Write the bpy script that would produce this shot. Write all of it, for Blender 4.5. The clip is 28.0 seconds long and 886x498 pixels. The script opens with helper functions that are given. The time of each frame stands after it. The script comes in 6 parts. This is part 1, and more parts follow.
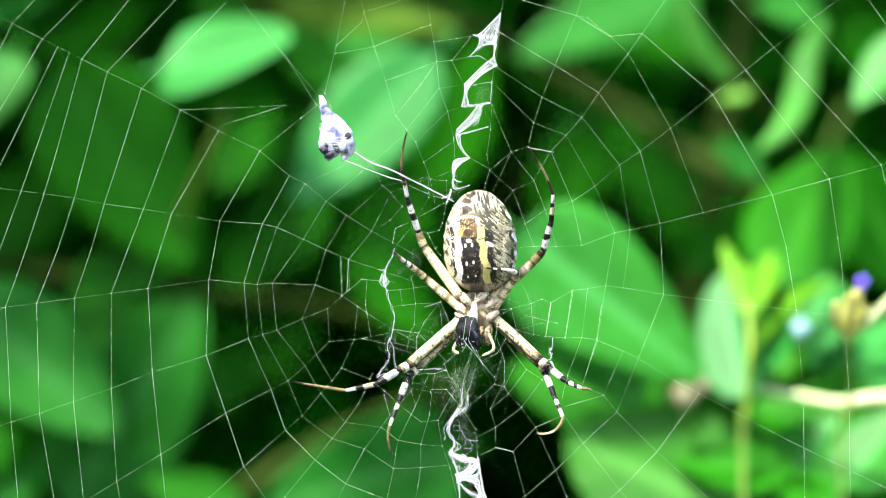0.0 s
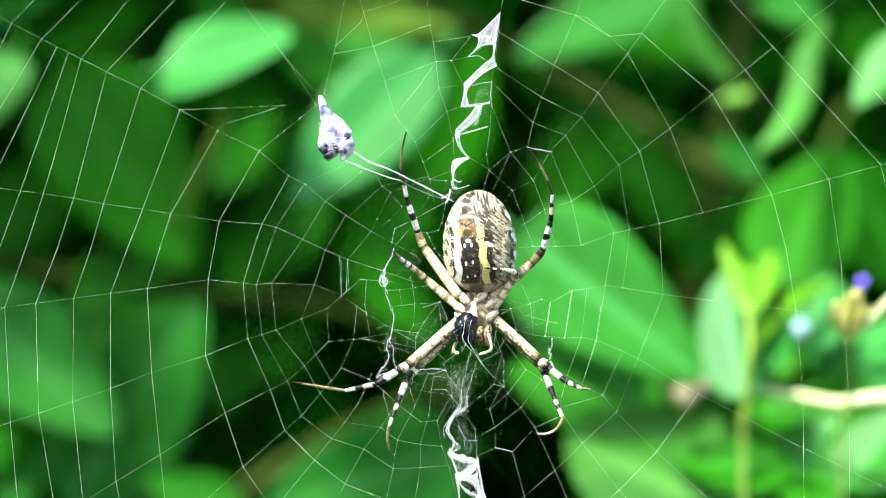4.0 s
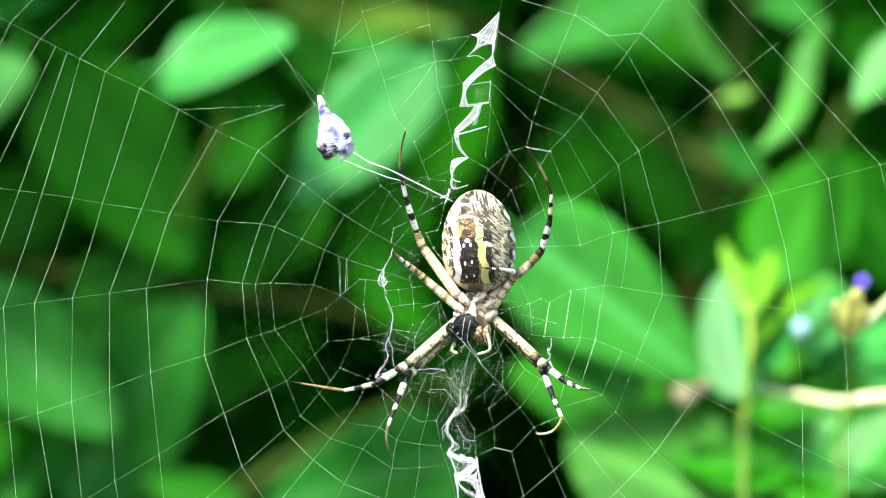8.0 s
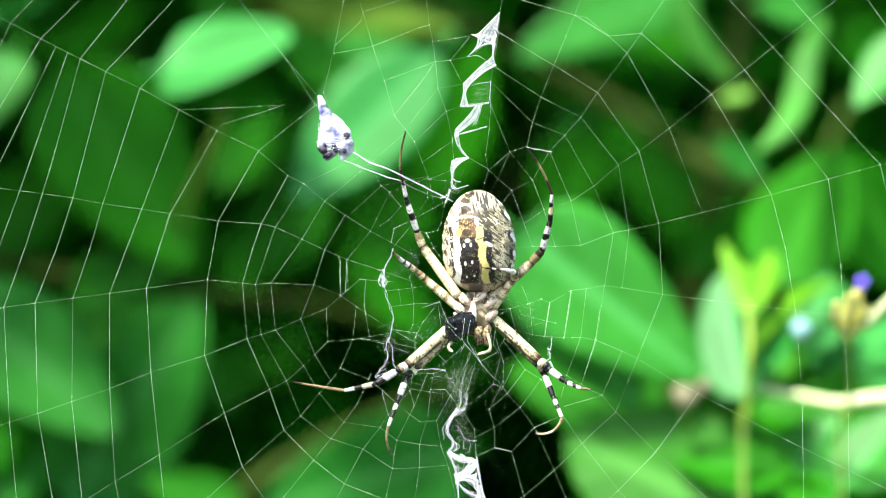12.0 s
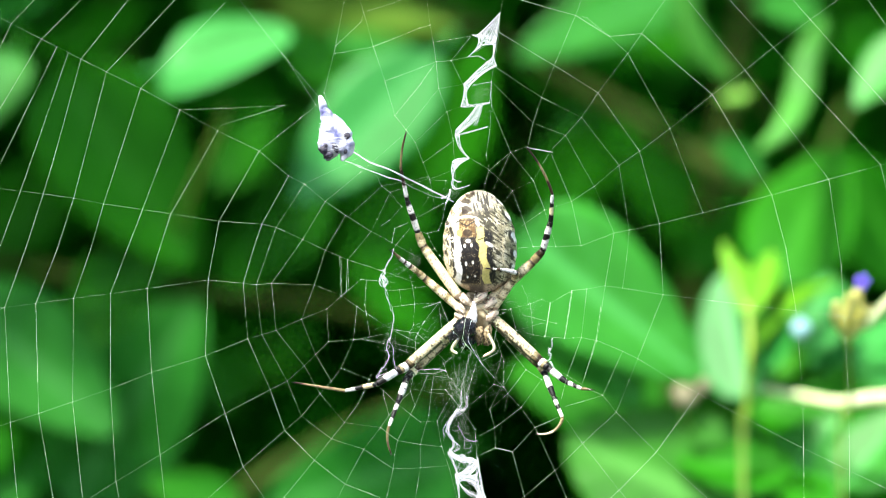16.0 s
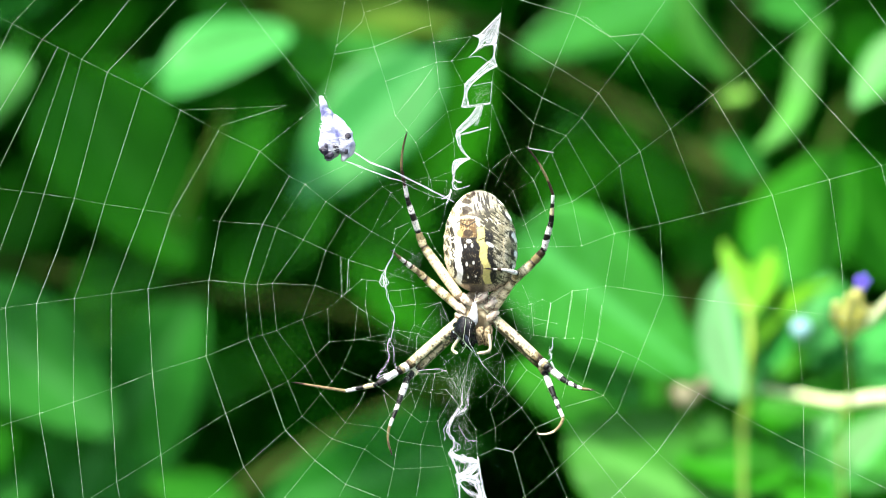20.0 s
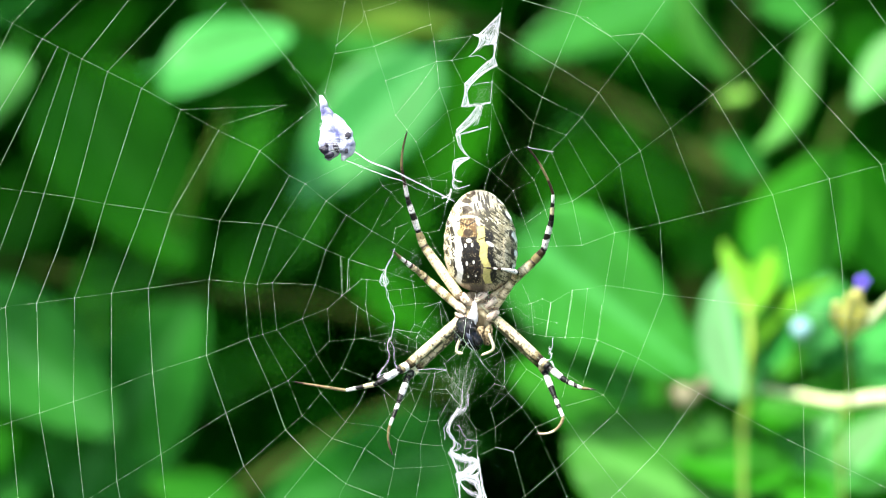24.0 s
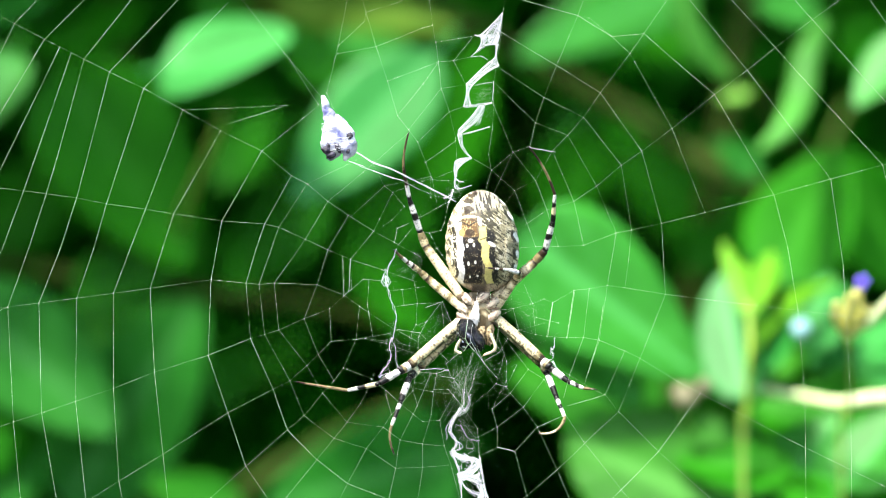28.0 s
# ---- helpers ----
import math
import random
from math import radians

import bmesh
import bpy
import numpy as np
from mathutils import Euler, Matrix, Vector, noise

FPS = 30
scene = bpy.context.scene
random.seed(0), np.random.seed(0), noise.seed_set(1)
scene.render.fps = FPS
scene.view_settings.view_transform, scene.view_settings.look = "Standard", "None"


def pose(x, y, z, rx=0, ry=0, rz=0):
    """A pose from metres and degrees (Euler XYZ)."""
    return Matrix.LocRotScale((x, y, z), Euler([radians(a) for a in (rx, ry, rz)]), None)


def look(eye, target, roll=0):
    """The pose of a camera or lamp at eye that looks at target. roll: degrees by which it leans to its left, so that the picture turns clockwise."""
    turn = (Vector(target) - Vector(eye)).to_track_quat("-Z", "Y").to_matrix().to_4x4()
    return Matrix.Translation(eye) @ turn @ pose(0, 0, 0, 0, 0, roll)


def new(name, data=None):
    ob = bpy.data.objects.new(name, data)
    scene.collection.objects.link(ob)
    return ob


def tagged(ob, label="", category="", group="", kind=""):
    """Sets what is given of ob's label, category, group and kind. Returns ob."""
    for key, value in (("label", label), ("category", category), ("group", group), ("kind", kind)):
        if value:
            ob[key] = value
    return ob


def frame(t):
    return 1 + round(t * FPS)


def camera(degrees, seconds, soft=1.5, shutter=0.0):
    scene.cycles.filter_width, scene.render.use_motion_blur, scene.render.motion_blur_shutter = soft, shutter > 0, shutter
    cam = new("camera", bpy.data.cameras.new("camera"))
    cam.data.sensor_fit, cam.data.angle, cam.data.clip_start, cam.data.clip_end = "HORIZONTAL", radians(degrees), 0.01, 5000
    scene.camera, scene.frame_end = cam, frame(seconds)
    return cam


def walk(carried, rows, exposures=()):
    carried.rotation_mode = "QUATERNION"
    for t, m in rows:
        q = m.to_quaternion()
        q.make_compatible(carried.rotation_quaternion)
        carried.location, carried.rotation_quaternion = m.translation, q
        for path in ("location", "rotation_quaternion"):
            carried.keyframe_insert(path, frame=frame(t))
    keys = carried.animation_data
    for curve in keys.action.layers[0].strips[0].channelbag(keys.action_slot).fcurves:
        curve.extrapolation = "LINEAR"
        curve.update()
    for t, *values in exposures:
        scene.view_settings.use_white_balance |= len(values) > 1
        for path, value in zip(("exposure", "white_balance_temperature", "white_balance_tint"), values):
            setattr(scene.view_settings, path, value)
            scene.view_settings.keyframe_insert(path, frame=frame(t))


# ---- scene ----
# A wasp spider on its orb web in front of a leafy shrub; the web sways a little in the air.
HUB = Vector((0.0032, 0.0, 0.5945))
MM = 0.001

cam = camera(30, 28.0, soft=0.8)
EYE = look((0, -0.2048, 0.6), (0, 0, 0.6))
walk(cam, [(0, EYE), (28.0, EYE)])
cam.data.dof.use_dof = True
cam.data.dof.focus_distance = 0.206
cam.data.dof.aperture_fstop = 8.2

# ---- world, sun, exposure ----
scene.view_settings.exposure = 1.65
SUN_FROM = Vector((-0.32, -0.42, 0.85)).normalized()
world = bpy.data.worlds.new("sky")
scene.world = world
world.use_nodes = True
wn = world.node_tree
sky = wn.nodes.new("ShaderNodeTexSky")
sky.sky_type, sky.sun_disc = "NISHITA", False
sky.sun_elevation = math.asin(SUN_FROM.z)
sky.sun_rotation = math.atan2(SUN_FROM.x, SUN_FROM.y)
sky.dust_density = 2.0
wn.links.new(sky.outputs[0], wn.nodes["Background"].inputs[0])
wn.nodes["Background"].inputs[1].default_value = 0.15
sun = new("sun", bpy.data.lights.new("sun", "SUN"))
sun.data.energy, sun.data.angle, sun.data.color = 3.9, radians(9), (1.0, 0.96, 0.88)
sun.matrix_world = look(SUN_FROM * 5, (0, 0, 0))


# ---- materials ----
def nodes_of(name):
    m = bpy.data.materials.new(name)
    m.use_nodes = True
    nt = m.node_tree
    return m, nt, nt.nodes["Principled BSDF"]


def add(nt, kind, **inputs):
    n = nt.nodes.new(kind)
    for key, value in inputs.items():
        n.inputs[key.replace("_", " ")].default_value = value
    return n


def mixed(nt, a, b, factor, blend="MIX"):
    """A colour mix of two sockets or colours."""
    n = nt.nodes.new("ShaderNodeMix")
    n.data_type, n.blend_type = "RGBA", blend
    for sock, v in ((n.inputs[0], factor), (n.inputs[6], a), (n.inputs[7], b)):
        if isinstance(v, (tuple, float, int)):
            sock.default_value = v
        else:
            nt.links.new(v, sock)
    return n.outputs[2]


def ramp(nt, source, stops):
    n = nt.nodes.new("ShaderNodeValToRGB")
    el = n.color_ramp.elements
    while len(el) < len(stops):
        el.new(0.5)
    for e, (p, c) in zip(el, stops):
        e.position, e.color = p, c if len(c) == 4 else (*c, 1)
    nt.links.new(source, n.inputs[0])
    return n.outputs[0]


def bumped(nt, bsdf, height, strength, distance):
    b = nt.nodes.new("ShaderNodeBump")
    b.inputs["Strength"].default_value, b.inputs["Distance"].default_value = strength, distance
    nt.links.new(height, b.inputs["Height"])
    nt.links.new(b.outputs[0], bsdf.inputs["Normal"])


def surface(name, dark, light, scale, rough, bump=0.3, depth=0.0003, spec=0.5):
    """A plain matter with grain at two scales."""
    m, nt, bsdf = nodes_of(name)
    co = nt.nodes.new("ShaderNodeTexCoord").outputs["Object"]
    big, fine = add(nt, "ShaderNodeTexNoise", Scale=scale, Detail=4.0), add(nt, "ShaderNodeTexNoise", Scale=scale * 7, Detail=5.0)
    for n in (big, fine):
        nt.links.new(co, n.inputs["Vector"])
    base = ramp(nt, big.outputs[0], [(0.3, dark), (0.7, light)])
    nt.links.new(mixed(nt, base, fine.outputs[0], 0.15, "OVERLAY"), bsdf.inputs["Base Color"])
    bsdf.inputs["Roughness"].default_value = rough
    bsdf.inputs["Specular IOR Level"].default_value = spec
    bumped(nt, bsdf, fine.outputs[0], bump, depth)
    return m


def tinted(name, scale, rough, amount=0.25, depth=0.00008, thin=0.0):
    """A matter whose pattern of colours is laid on the mesh as the attribute 'tint'."""
    m, nt, bsdf = nodes_of(name)
    at_ = nt.nodes.new("ShaderNodeAttribute")
    at_.attribute_name = "tint"
    co = nt.nodes.new("ShaderNodeTexCoord").outputs["Object"]
    n1, n2 = add(nt, "ShaderNodeTexNoise", Scale=scale, Detail=5.0), add(nt, "ShaderNodeTexNoise", Scale=scale * 4, Detail=4.0)
    for n in (n1, n2):
        nt.links.new(co, n.inputs["Vector"])
    grain = ramp(nt, n1.outputs[0], [(0.32, (0.3, 0.27, 0.22)), (0.62, (1, 1, 1))])
    nt.links.new(mixed(nt, at_.outputs[0], grain, amount, "MULTIPLY"), bsdf.inputs["Base Color"])
    bsdf.inputs["Roughness"].default_value = rough
    bsdf.inputs["Subsurface Weight"].default_value = thin
    bsdf.inputs["Specular IOR Level"].default_value = 0.3
    bsdf.inputs["Subsurface Radius"].default_value = (0.0006, 0.0004, 0.0003)
    bumped(nt, bsdf, n2.outputs[0], 0.5, depth)
    return m


def leafy(name, low, high, vein, rough, through_light, per="Random", spec=0.5):
    """Leaf matter: a green that differs from leaf to leaf, paler veins, light that passes through."""
    m, nt, bsdf = nodes_of(name)
    if per == "Random":
        chance = nt.nodes.new("ShaderNodeObjectInfo").outputs["Random"]
    else:
        chance = nt.nodes.new("ShaderNodeNewGeometry").outputs["Random Per Island"]
    base = ramp(nt, chance, [(0.0, low), (1.0, high)])
    co = nt.nodes.new("ShaderNodeTexCoord").outputs["Object"]
    n1, n2 = add(nt, "ShaderNodeTexNoise", Scale=55.0, Detail=3.0), add(nt, "ShaderNodeTexNoise", Scale=900.0, Detail=3.0)
    for n in (n1, n2):
        nt.links.new(co, n.inputs["Vector"])
    # Random patches that paint a pale-to-dark shading gradient over each leaf.
    patch = ramp(nt, n1.outputs[0], [(0.32, (0.34, 0.46, 0.3)), (0.68, (1, 1, 1))])
    colour = mixed(nt, base, patch, 0.85, "MULTIPLY")
    rib = nt.nodes.new("ShaderNodeAttribute")
    rib.attribute_name = "rib"
    colour = mixed(nt, colour, (*vein, 1), rib.outputs["Fac"])
    nt.links.new(colour, bsdf.inputs["Base Color"])
    bsdf.inputs["Roughness"].default_value = rough
    bsdf.inputs["Specular IOR Level"].default_value = spec
    bumped(nt, bsdf, n2.outputs[0], 0.25, 0.0002)
    tr = nt.nodes.new("ShaderNodeBsdfTranslucent")
    nt.links.new(mixed(nt, colour, (0.12, 0.75, 0.05, 1), 0.3), tr.inputs[0])
    both = nt.nodes.new("ShaderNodeMixShader")
    both.inputs[0].default_value = through_light
    nt.links.new(bsdf.outputs[0], both.inputs[1])
    nt.links.new(tr.outputs[0], both.inputs[2])
    nt.links.new(both.outputs[0], nt.nodes["Material Output"].inputs[0])
    return m


def silky(name, white, clear):
    """Silk: white, letting some light and sight through."""
    m, nt, bsdf = nodes_of(name)
    n1 = add(nt, "ShaderNodeTexNoise", Scale=700.0, Detail=3.0)
    nt.links.new(nt.nodes.new("ShaderNodeTexCoord").outputs["Object"], n1.inputs["Vector"])
    nt.links.new(ramp(nt, n1.outputs[0], [(0.3, tuple(c * 0.8 for c in white)), (0.6, white)]), bsdf.inputs["Base Color"])
    bsdf.inputs["Roughness"].default_value = 0.35
    tr = add(nt, "ShaderNodeBsdfTranslucent", Color=(*white, 1))
    a = nt.nodes.new("ShaderNodeMixShader")
    a.inputs[0].default_value = 0.4
    nt.links.new(bsdf.outputs[0], a.inputs[1])
    nt.links.new(tr.outputs[0], a.inputs[2])
    b = nt.nodes.new("ShaderNodeMixShader")
    b.inputs[0].default_value = clear
    nt.links.new(a.outputs[0], b.inputs[1])
    nt.links.new(nt.nodes.new("ShaderNodeBsdfTransparent").outputs[0], b.inputs[2])
    nt.links.new(b.outputs[0], nt.nodes["Material Output"].inputs[0])
    return m


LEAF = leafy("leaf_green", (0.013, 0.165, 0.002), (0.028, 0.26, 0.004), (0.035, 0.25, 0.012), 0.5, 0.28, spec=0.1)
# Brighter copy of leaf_green: sunlight and sky sheen put into the base colour.
LEAF_LIT = leafy("leaf_lit", (0.03, 0.25, 0.012), (0.046, 0.31, 0.036), (0.07, 0.36, 0.07), 0.45, 0.3, spec=0.2)
LEAF_FRESH = leafy("leaf_fresh", (0.03, 0.21, 0.005), (0.055, 0.29, 0.009), (0.08, 0.33, 0.04), 0.45, 0.35, spec=0.2)
LEAF_YOUNG = leafy("leaf_young", (0.13, 0.42, 0.012), (0.2, 0.5, 0.02), (0.26, 0.52, 0.05), 0.45, 0.35, spec=0.3)
# Minty from the sky's gloss, likewise put into the base colour.
LEAF_SKYLIT = leafy("leaf_skylit", (0.028, 0.27, 0.036), (0.055, 0.35, 0.07), (0.085, 0.4, 0.1), 0.45, 0.35, spec=0.22)
LEAF_DULL = leafy("leaf_dull", (0.018, 0.18, 0.014), (0.034, 0.235, 0.026), (0.05, 0.23, 0.045), 0.55, 0.25, spec=0.08)
LEAF_SALLOW = leafy("leaf_sallow", (0.05, 0.24, 0.024), (0.08, 0.31, 0.045), (0.13, 0.33, 0.09), 0.5, 0.3, spec=0.2)
LEAF_OLIVE = leafy("leaf_olive", (0.06, 0.16, 0.01), (0.1, 0.2, 0.016), (0.08, 0.16, 0.02), 0.55, 0.25, spec=0.1)
LEAF_FAR = leafy("leaf_far", (0.012, 0.185, 0.002), (0.03, 0.3, 0.006), (0.02, 0.16, 0.01), 0.6, 0.4, per="Island", spec=0.08)
TWIG = surface("twig_bark", (0.022, 0.045, 0.006), (0.055, 0.09, 0.014), 60, 0.8, spec=0.1)
STEM = surface("green_stem", (0.09, 0.19, 0.015), (0.17, 0.3, 0.04), 120, 0.5)
SHOOT = surface("young_shoot", (0.17, 0.33, 0.025), (0.3, 0.46, 0.05), 120, 0.5)
STRAW = surface("dry_stalk", (0.5, 0.6, 0.26), (0.7, 0.78, 0.45), 120, 0.6)
WITHERED = surface("withered_petal", (0.11, 0.12, 0.05), (0.24, 0.22, 0.13), 300, 0.7)
SOIL = surface("soil", (0.012, 0.009, 0.006), (0.04, 0.03, 0.02), 9, 0.95, 0.8, 0.02)
PETAL = surface("violet_petal", (0.09, 0.06, 0.45), (0.24, 0.2, 0.8), 300, 0.5)
CALYX = surface("calyx", (0.6, 0.6, 0.12), (0.85, 0.82, 0.34), 300, 0.6)
SILK = silky("silk", (0.74, 0.95, 0.66), 0.36)
SILK_FINE = silky("fine_silk", (0.75, 0.95, 0.7), 0.5)
SILK_BAND = silky("band_silk", (0.93, 0.95, 0.97), 0.06)
BODY = tinted("spider_skin", 3200, 0.5, 0.35)
LIMB = tinted("spider_limb", 4200, 0.4, 0.3, 0.00004, thin=0.05)
BLACK = surface("fly_black", (0.0015, 0.002, 0.0035), (0.006, 0.008, 0.014), 900, 0.2, 1.0, 0.0009, 0.55)
gloss = BLACK.node_tree.nodes["Principled BSDF"].inputs
gloss["Coat Weight"].default_value, gloss["Coat Roughness"].default_value = 0.35, 0.08
# The violet-blue tone paints the swathing's shadows into its colour.
WRAP = surface("wrapped_silk", (0.15, 0.16, 0.36), (0.9, 0.91, 0.95), 640, 0.4, 0.9, 0.0003)
HUSK = surface("dark_husk", (0.006, 0.005, 0.01), (0.07, 0.06, 0.1), 1500, 0.5, 0.6, 0.0002)


# ---- mesh helpers ----
def thing(name, label, category, where=(0, 0, 0), group="", kind=""):
    ob = new(name)
    ob.empty_display_size = 0.005
    ob.location = where
    return tagged(ob, label, category, group, kind)


def part(name, bm, material, parent, label="", kind="", smooth=True):
    me = bpy.data.meshes.new(name)
    bm.to_mesh(me)
    bm.free()
    me.materials.append(material)
    if smooth:
        me.polygons.foreach_set("use_smooth", [True] * len(me.polygons))
    ob = new(name, me)
    ob.parent = parent
    return tagged(ob, label, kind=kind)


def tint_layer(bm):
    return bm.verts.layers.float_color.get("tint") or bm.verts.layers.float_color.new("tint")


def tube(bm, pts, radii, sides=6, colours=None):
    """A swept round limb or thread through pts."""
    pts = [Vector(p) for p in pts]
    lay = tint_layer(bm) if colours else None
    rings, ref = [], None
    for i, p in enumerate(pts):
        way = (pts[min(i + 1, len(pts) - 1)] - pts[max(i - 1, 0)]).normalized()
        if ref is None:
            ref = way.orthogonal().normalized()
        ref = (ref - way * ref.dot(way)).normalized()
        side = way.cross(ref)
        r = radii[i] if isinstance(radii, (list, tuple)) else radii
        ring = []
        for j in range(sides):
            a = 2 * math.pi * j / sides
            v = bm.verts.new(p + (ref * math.cos(a) + side * math.sin(a)) * r)
            if lay:
                v[lay] = colours[i]
            ring.append(v)
        rings.append(ring)
    for a, b in zip(rings, rings[1:]):
        for j in range(sides):
            bm.faces.new((a[j], a[(j + 1) % sides], b[(j + 1) % sides], b[j]))
    bm.faces.new(rings[0][::-1])
    bm.faces.new(rings[-1])


def smooth_line(pts, n):
    """Catmull-Rom points through pts, n to each stretch."""
    pts = [Vector(p) for p in pts]
    pts = [pts[0] * 2 - pts[1], *pts, pts[-1] * 2 - pts[-2]]
    out = []
    for a, b, c, d in zip(pts, pts[1:], pts[2:], pts[3:]):
        for k in range(n):
            t = k / n
            out.append(0.5 * (2 * b + (c - a) * t + (2 * a - 5 * b + 4 * c - d) * t * t + (3 * b - a - 3 * c + d) * t ** 3))
    return out + [pts[-2]]


def blob(bm, centre, radii, turn=None, rings=14, sides=18, rough=0.0, scale=1.0, tint=None, shape=None):
    """A rounded lump; rough bulges it by noise."""
    lay = tint_layer(bm) if tint else None
    turn = turn or Matrix.Identity(3)
    rows = []
    for i in range(rings + 1):
        a = math.pi * i / rings
        row = []
        for j in range(1 if i in (0, rings) else sides):
            b = 2 * math.pi * j / sides
            d = Vector((math.sin(a) * math.cos(b), math.sin(a) * math.sin(b), math.cos(a)))
            s = 1 + rough * noise.noise(d * 2.2 * scale + Vector(centre) * 900)
            if shape:
                s *= shape(d)
            p = Vector((d.x * radii[0], d.y * radii[1], d.z * radii[2])) * s
            v = bm.verts.new(turn @ p + Vector(centre))
            if lay:
                v[lay] = tint(d) if callable(tint) else tint
            row.append(v)
        rows.append(row)
    for r0, r1 in zip(rows, rows[1:]):
        for j in range(sides):
            k = (j + 1) % sides
            q = [r0[j % len(r0)], r1[j % len(r1)], r1[k % len(r1)], r0[k % len(r0)]]
            q = [v for n_, v in enumerate(q) if v not in q[:n_]]
            if len(q) > 2:
                bm.faces.new(q)


# ---- ground ----
def ground():
    bm = bmesh.new()
    n, size = 60, 1.0
    spread = [math.copysign(abs(k) ** 3 * 60, k) for k in np.linspace(-1, 1, n)]
    grid = [[bm.verts.new((x, y, 0.02 * noise.noise(Vector((x * 3, y * 3, 0))))) for x in spread] for y in spread]
    for a, b in zip(grid, grid[1:]):
        for i in range(n - 1):
            bm.faces.new((a[i], a[i + 1], b[i + 1], b[i]))
    ob = part("ground", bm, SOIL, None)
    tagged(ob, "dark bare soil under the shrub, reaching the horizon", "ground", kind="structure")


ground()


# ---- leaves ----
def leaf_bmesh(length, width, fold, curl, twist=0.0, rows=18, cols=5, shape=1.0, veins=7, full=0.8):
    """An ovate leaf along +y, face to +z, with a sunk midrib, side veins, thickness and a stalk."""
    bm = bmesh.new()
    rib = bm.verts.layers.float.new("rib")
    faces = {}
    for side in (1, -1):
        for i in range(rows + 1):
            t = i / rows
            half = 0.5 * width * (math.sin(math.pi * t ** (0.78 * shape)) ** full) * (1 - 0.25 * t) / 0.86 + 0.0002
            for j in range(-cols, cols + 1):
                u = j / cols
                wave = 0.35 * abs(u) * math.cos((t - 0.12 * abs(u)) * veins * 2 * math.pi) * 0.03 * width
                z = -fold * (1 - abs(u)) * half * 0.5 - curl * length * (t - 0.4) ** 2 + wave + twist * u * half * (t - 0.3)
                z += side * 0.00014 * (1 - 0.6 * abs(u))
                v = bm.verts.new((u * half, t * length, z))
                on_vein = max(0.0, math.cos((t - 0.14 * abs(u)) * veins * 2 * math.pi) - 0.86) * 2.2
                v[rib] = 0.9 if j == 0 else min(0.5, on_vein * 1.5)
                faces[side, i, j] = v
    for i in range(rows):
        for j in range(-cols, cols):
            q = [(i, j), (i, j + 1), (i + 1, j + 1), (i + 1, j)]
            bm.faces.new([faces[(1, *k)] for k in q])
            bm.faces.new([faces[(-1, *k)] for k in q[::-1]])
        for j in (-cols, cols):
            q = [faces[1, i, j], faces[1, i + 1, j], faces[-1, i + 1, j], faces[-1, i, j]]
            bm.faces.new(q if j < 0 else q[::-1])
    tube(bm, [(0, -0.16 * length, -0.012 * length - 0.06 * fold * width), (0, -0.05 * length, -fold * width * 0.1), (0, 0.06 * length, -fold * width * 0.18 - curl * length * 0.1)], [0.0007, 0.0006, 0.0004], 5)
    return bm


def leaf(plant, base, tip, width, face=(0, -0.85, 0.5), fold=0.3, curl=0.12, material=None, name="leaf", label="", shape=1.0, twist=0.0, full=0.8):
    """One leaf of a plant from base to tip, its upper face turned to face; full: below 0.8 the outline is blunter."""
    base, tip = Vector(base), Vector(tip)
    ahead = (tip - base).normalized()
    up = Vector(face) - ahead * Vector(face).dot(ahead)
    up.normalize()
    turn = Matrix((ahead.cross(up), ahead, up)).transposed().to_4x4()
    ob = part(name, leaf_bmesh((tip - base).length, width, fold, curl, twist, shape=shape, full=full), material or LEAF, plant, label)
    ob.matrix_local = plant.matrix_basis.inverted() @ Matrix.Translation(base) @ turn
    return ob


def curled_leaf(plant, pts, width, material, name="leaf", label="pale young leaf, curled along its length"):
    """A narrow leaf rolled lengthwise, along a bent line."""
    line = smooth_line(pts, 8)
    bm = bmesh.new()
    rib = bm.verts.layers.float.new("rib")
    n, sides = len(line) - 1, 10
    rings = []
    for i, p in enumerate(line):
        t = i / n
        ahead = (line[min(i + 1, n)] - line[max(i - 1, 0)]).normalized()
        side = ahead.cross(Vector((0.3, 0.75, -0.5))).normalized()
        up = side.cross(ahead)
        half = 0.5 * width * (0.12 + math.sin(math.pi * min(1, max(0.0, t) ** 0.8)) ** 0.6 * 0.9)
        ring = []
        for k in range(sides):
            a = 2 * math.pi * k / sides
            fold = 0.35 * abs(math.cos(a)) ** 2
            v = bm.verts.new(p - plant.location + side * math.cos(a) * half + up * (math.sin(a) * 0.22 + fold) * half)
            v[rib] = 0.6 if k in (2, 3) else 0.0
            ring.append(v)
        rings.append(ring)
    for a, b in zip(rings, rings[1:]):
        for k in range(sides):
            bm.faces.new((a[k], a[(k + 1) % sides], b[(k + 1) % sides], b[k]))
    bm.faces.new(rings[0][::-1])
    bm.faces.new(rings[-1])
    return part(name, bm, material, plant, label)


def stem(plant, pts, r0, r1, material, name="stem", label="", n=6):
    line = smooth_line(pts, n)
    bm = bmesh.new()
    m = len(line) - 1
    radii = [(r0 + (r1 - r0) * i / m) * (1 + 0.12 * noise.noise(line[i] * 90)) for i in range(m + 1)]
    tube(bm, [p - plant.location for p in line], radii, 8)
    return part(name, bm, material, plant, label)


shrub = thing("shrub", "dense green leafy shrub standing behind the web", "shrub", (0, 0.3, 0))
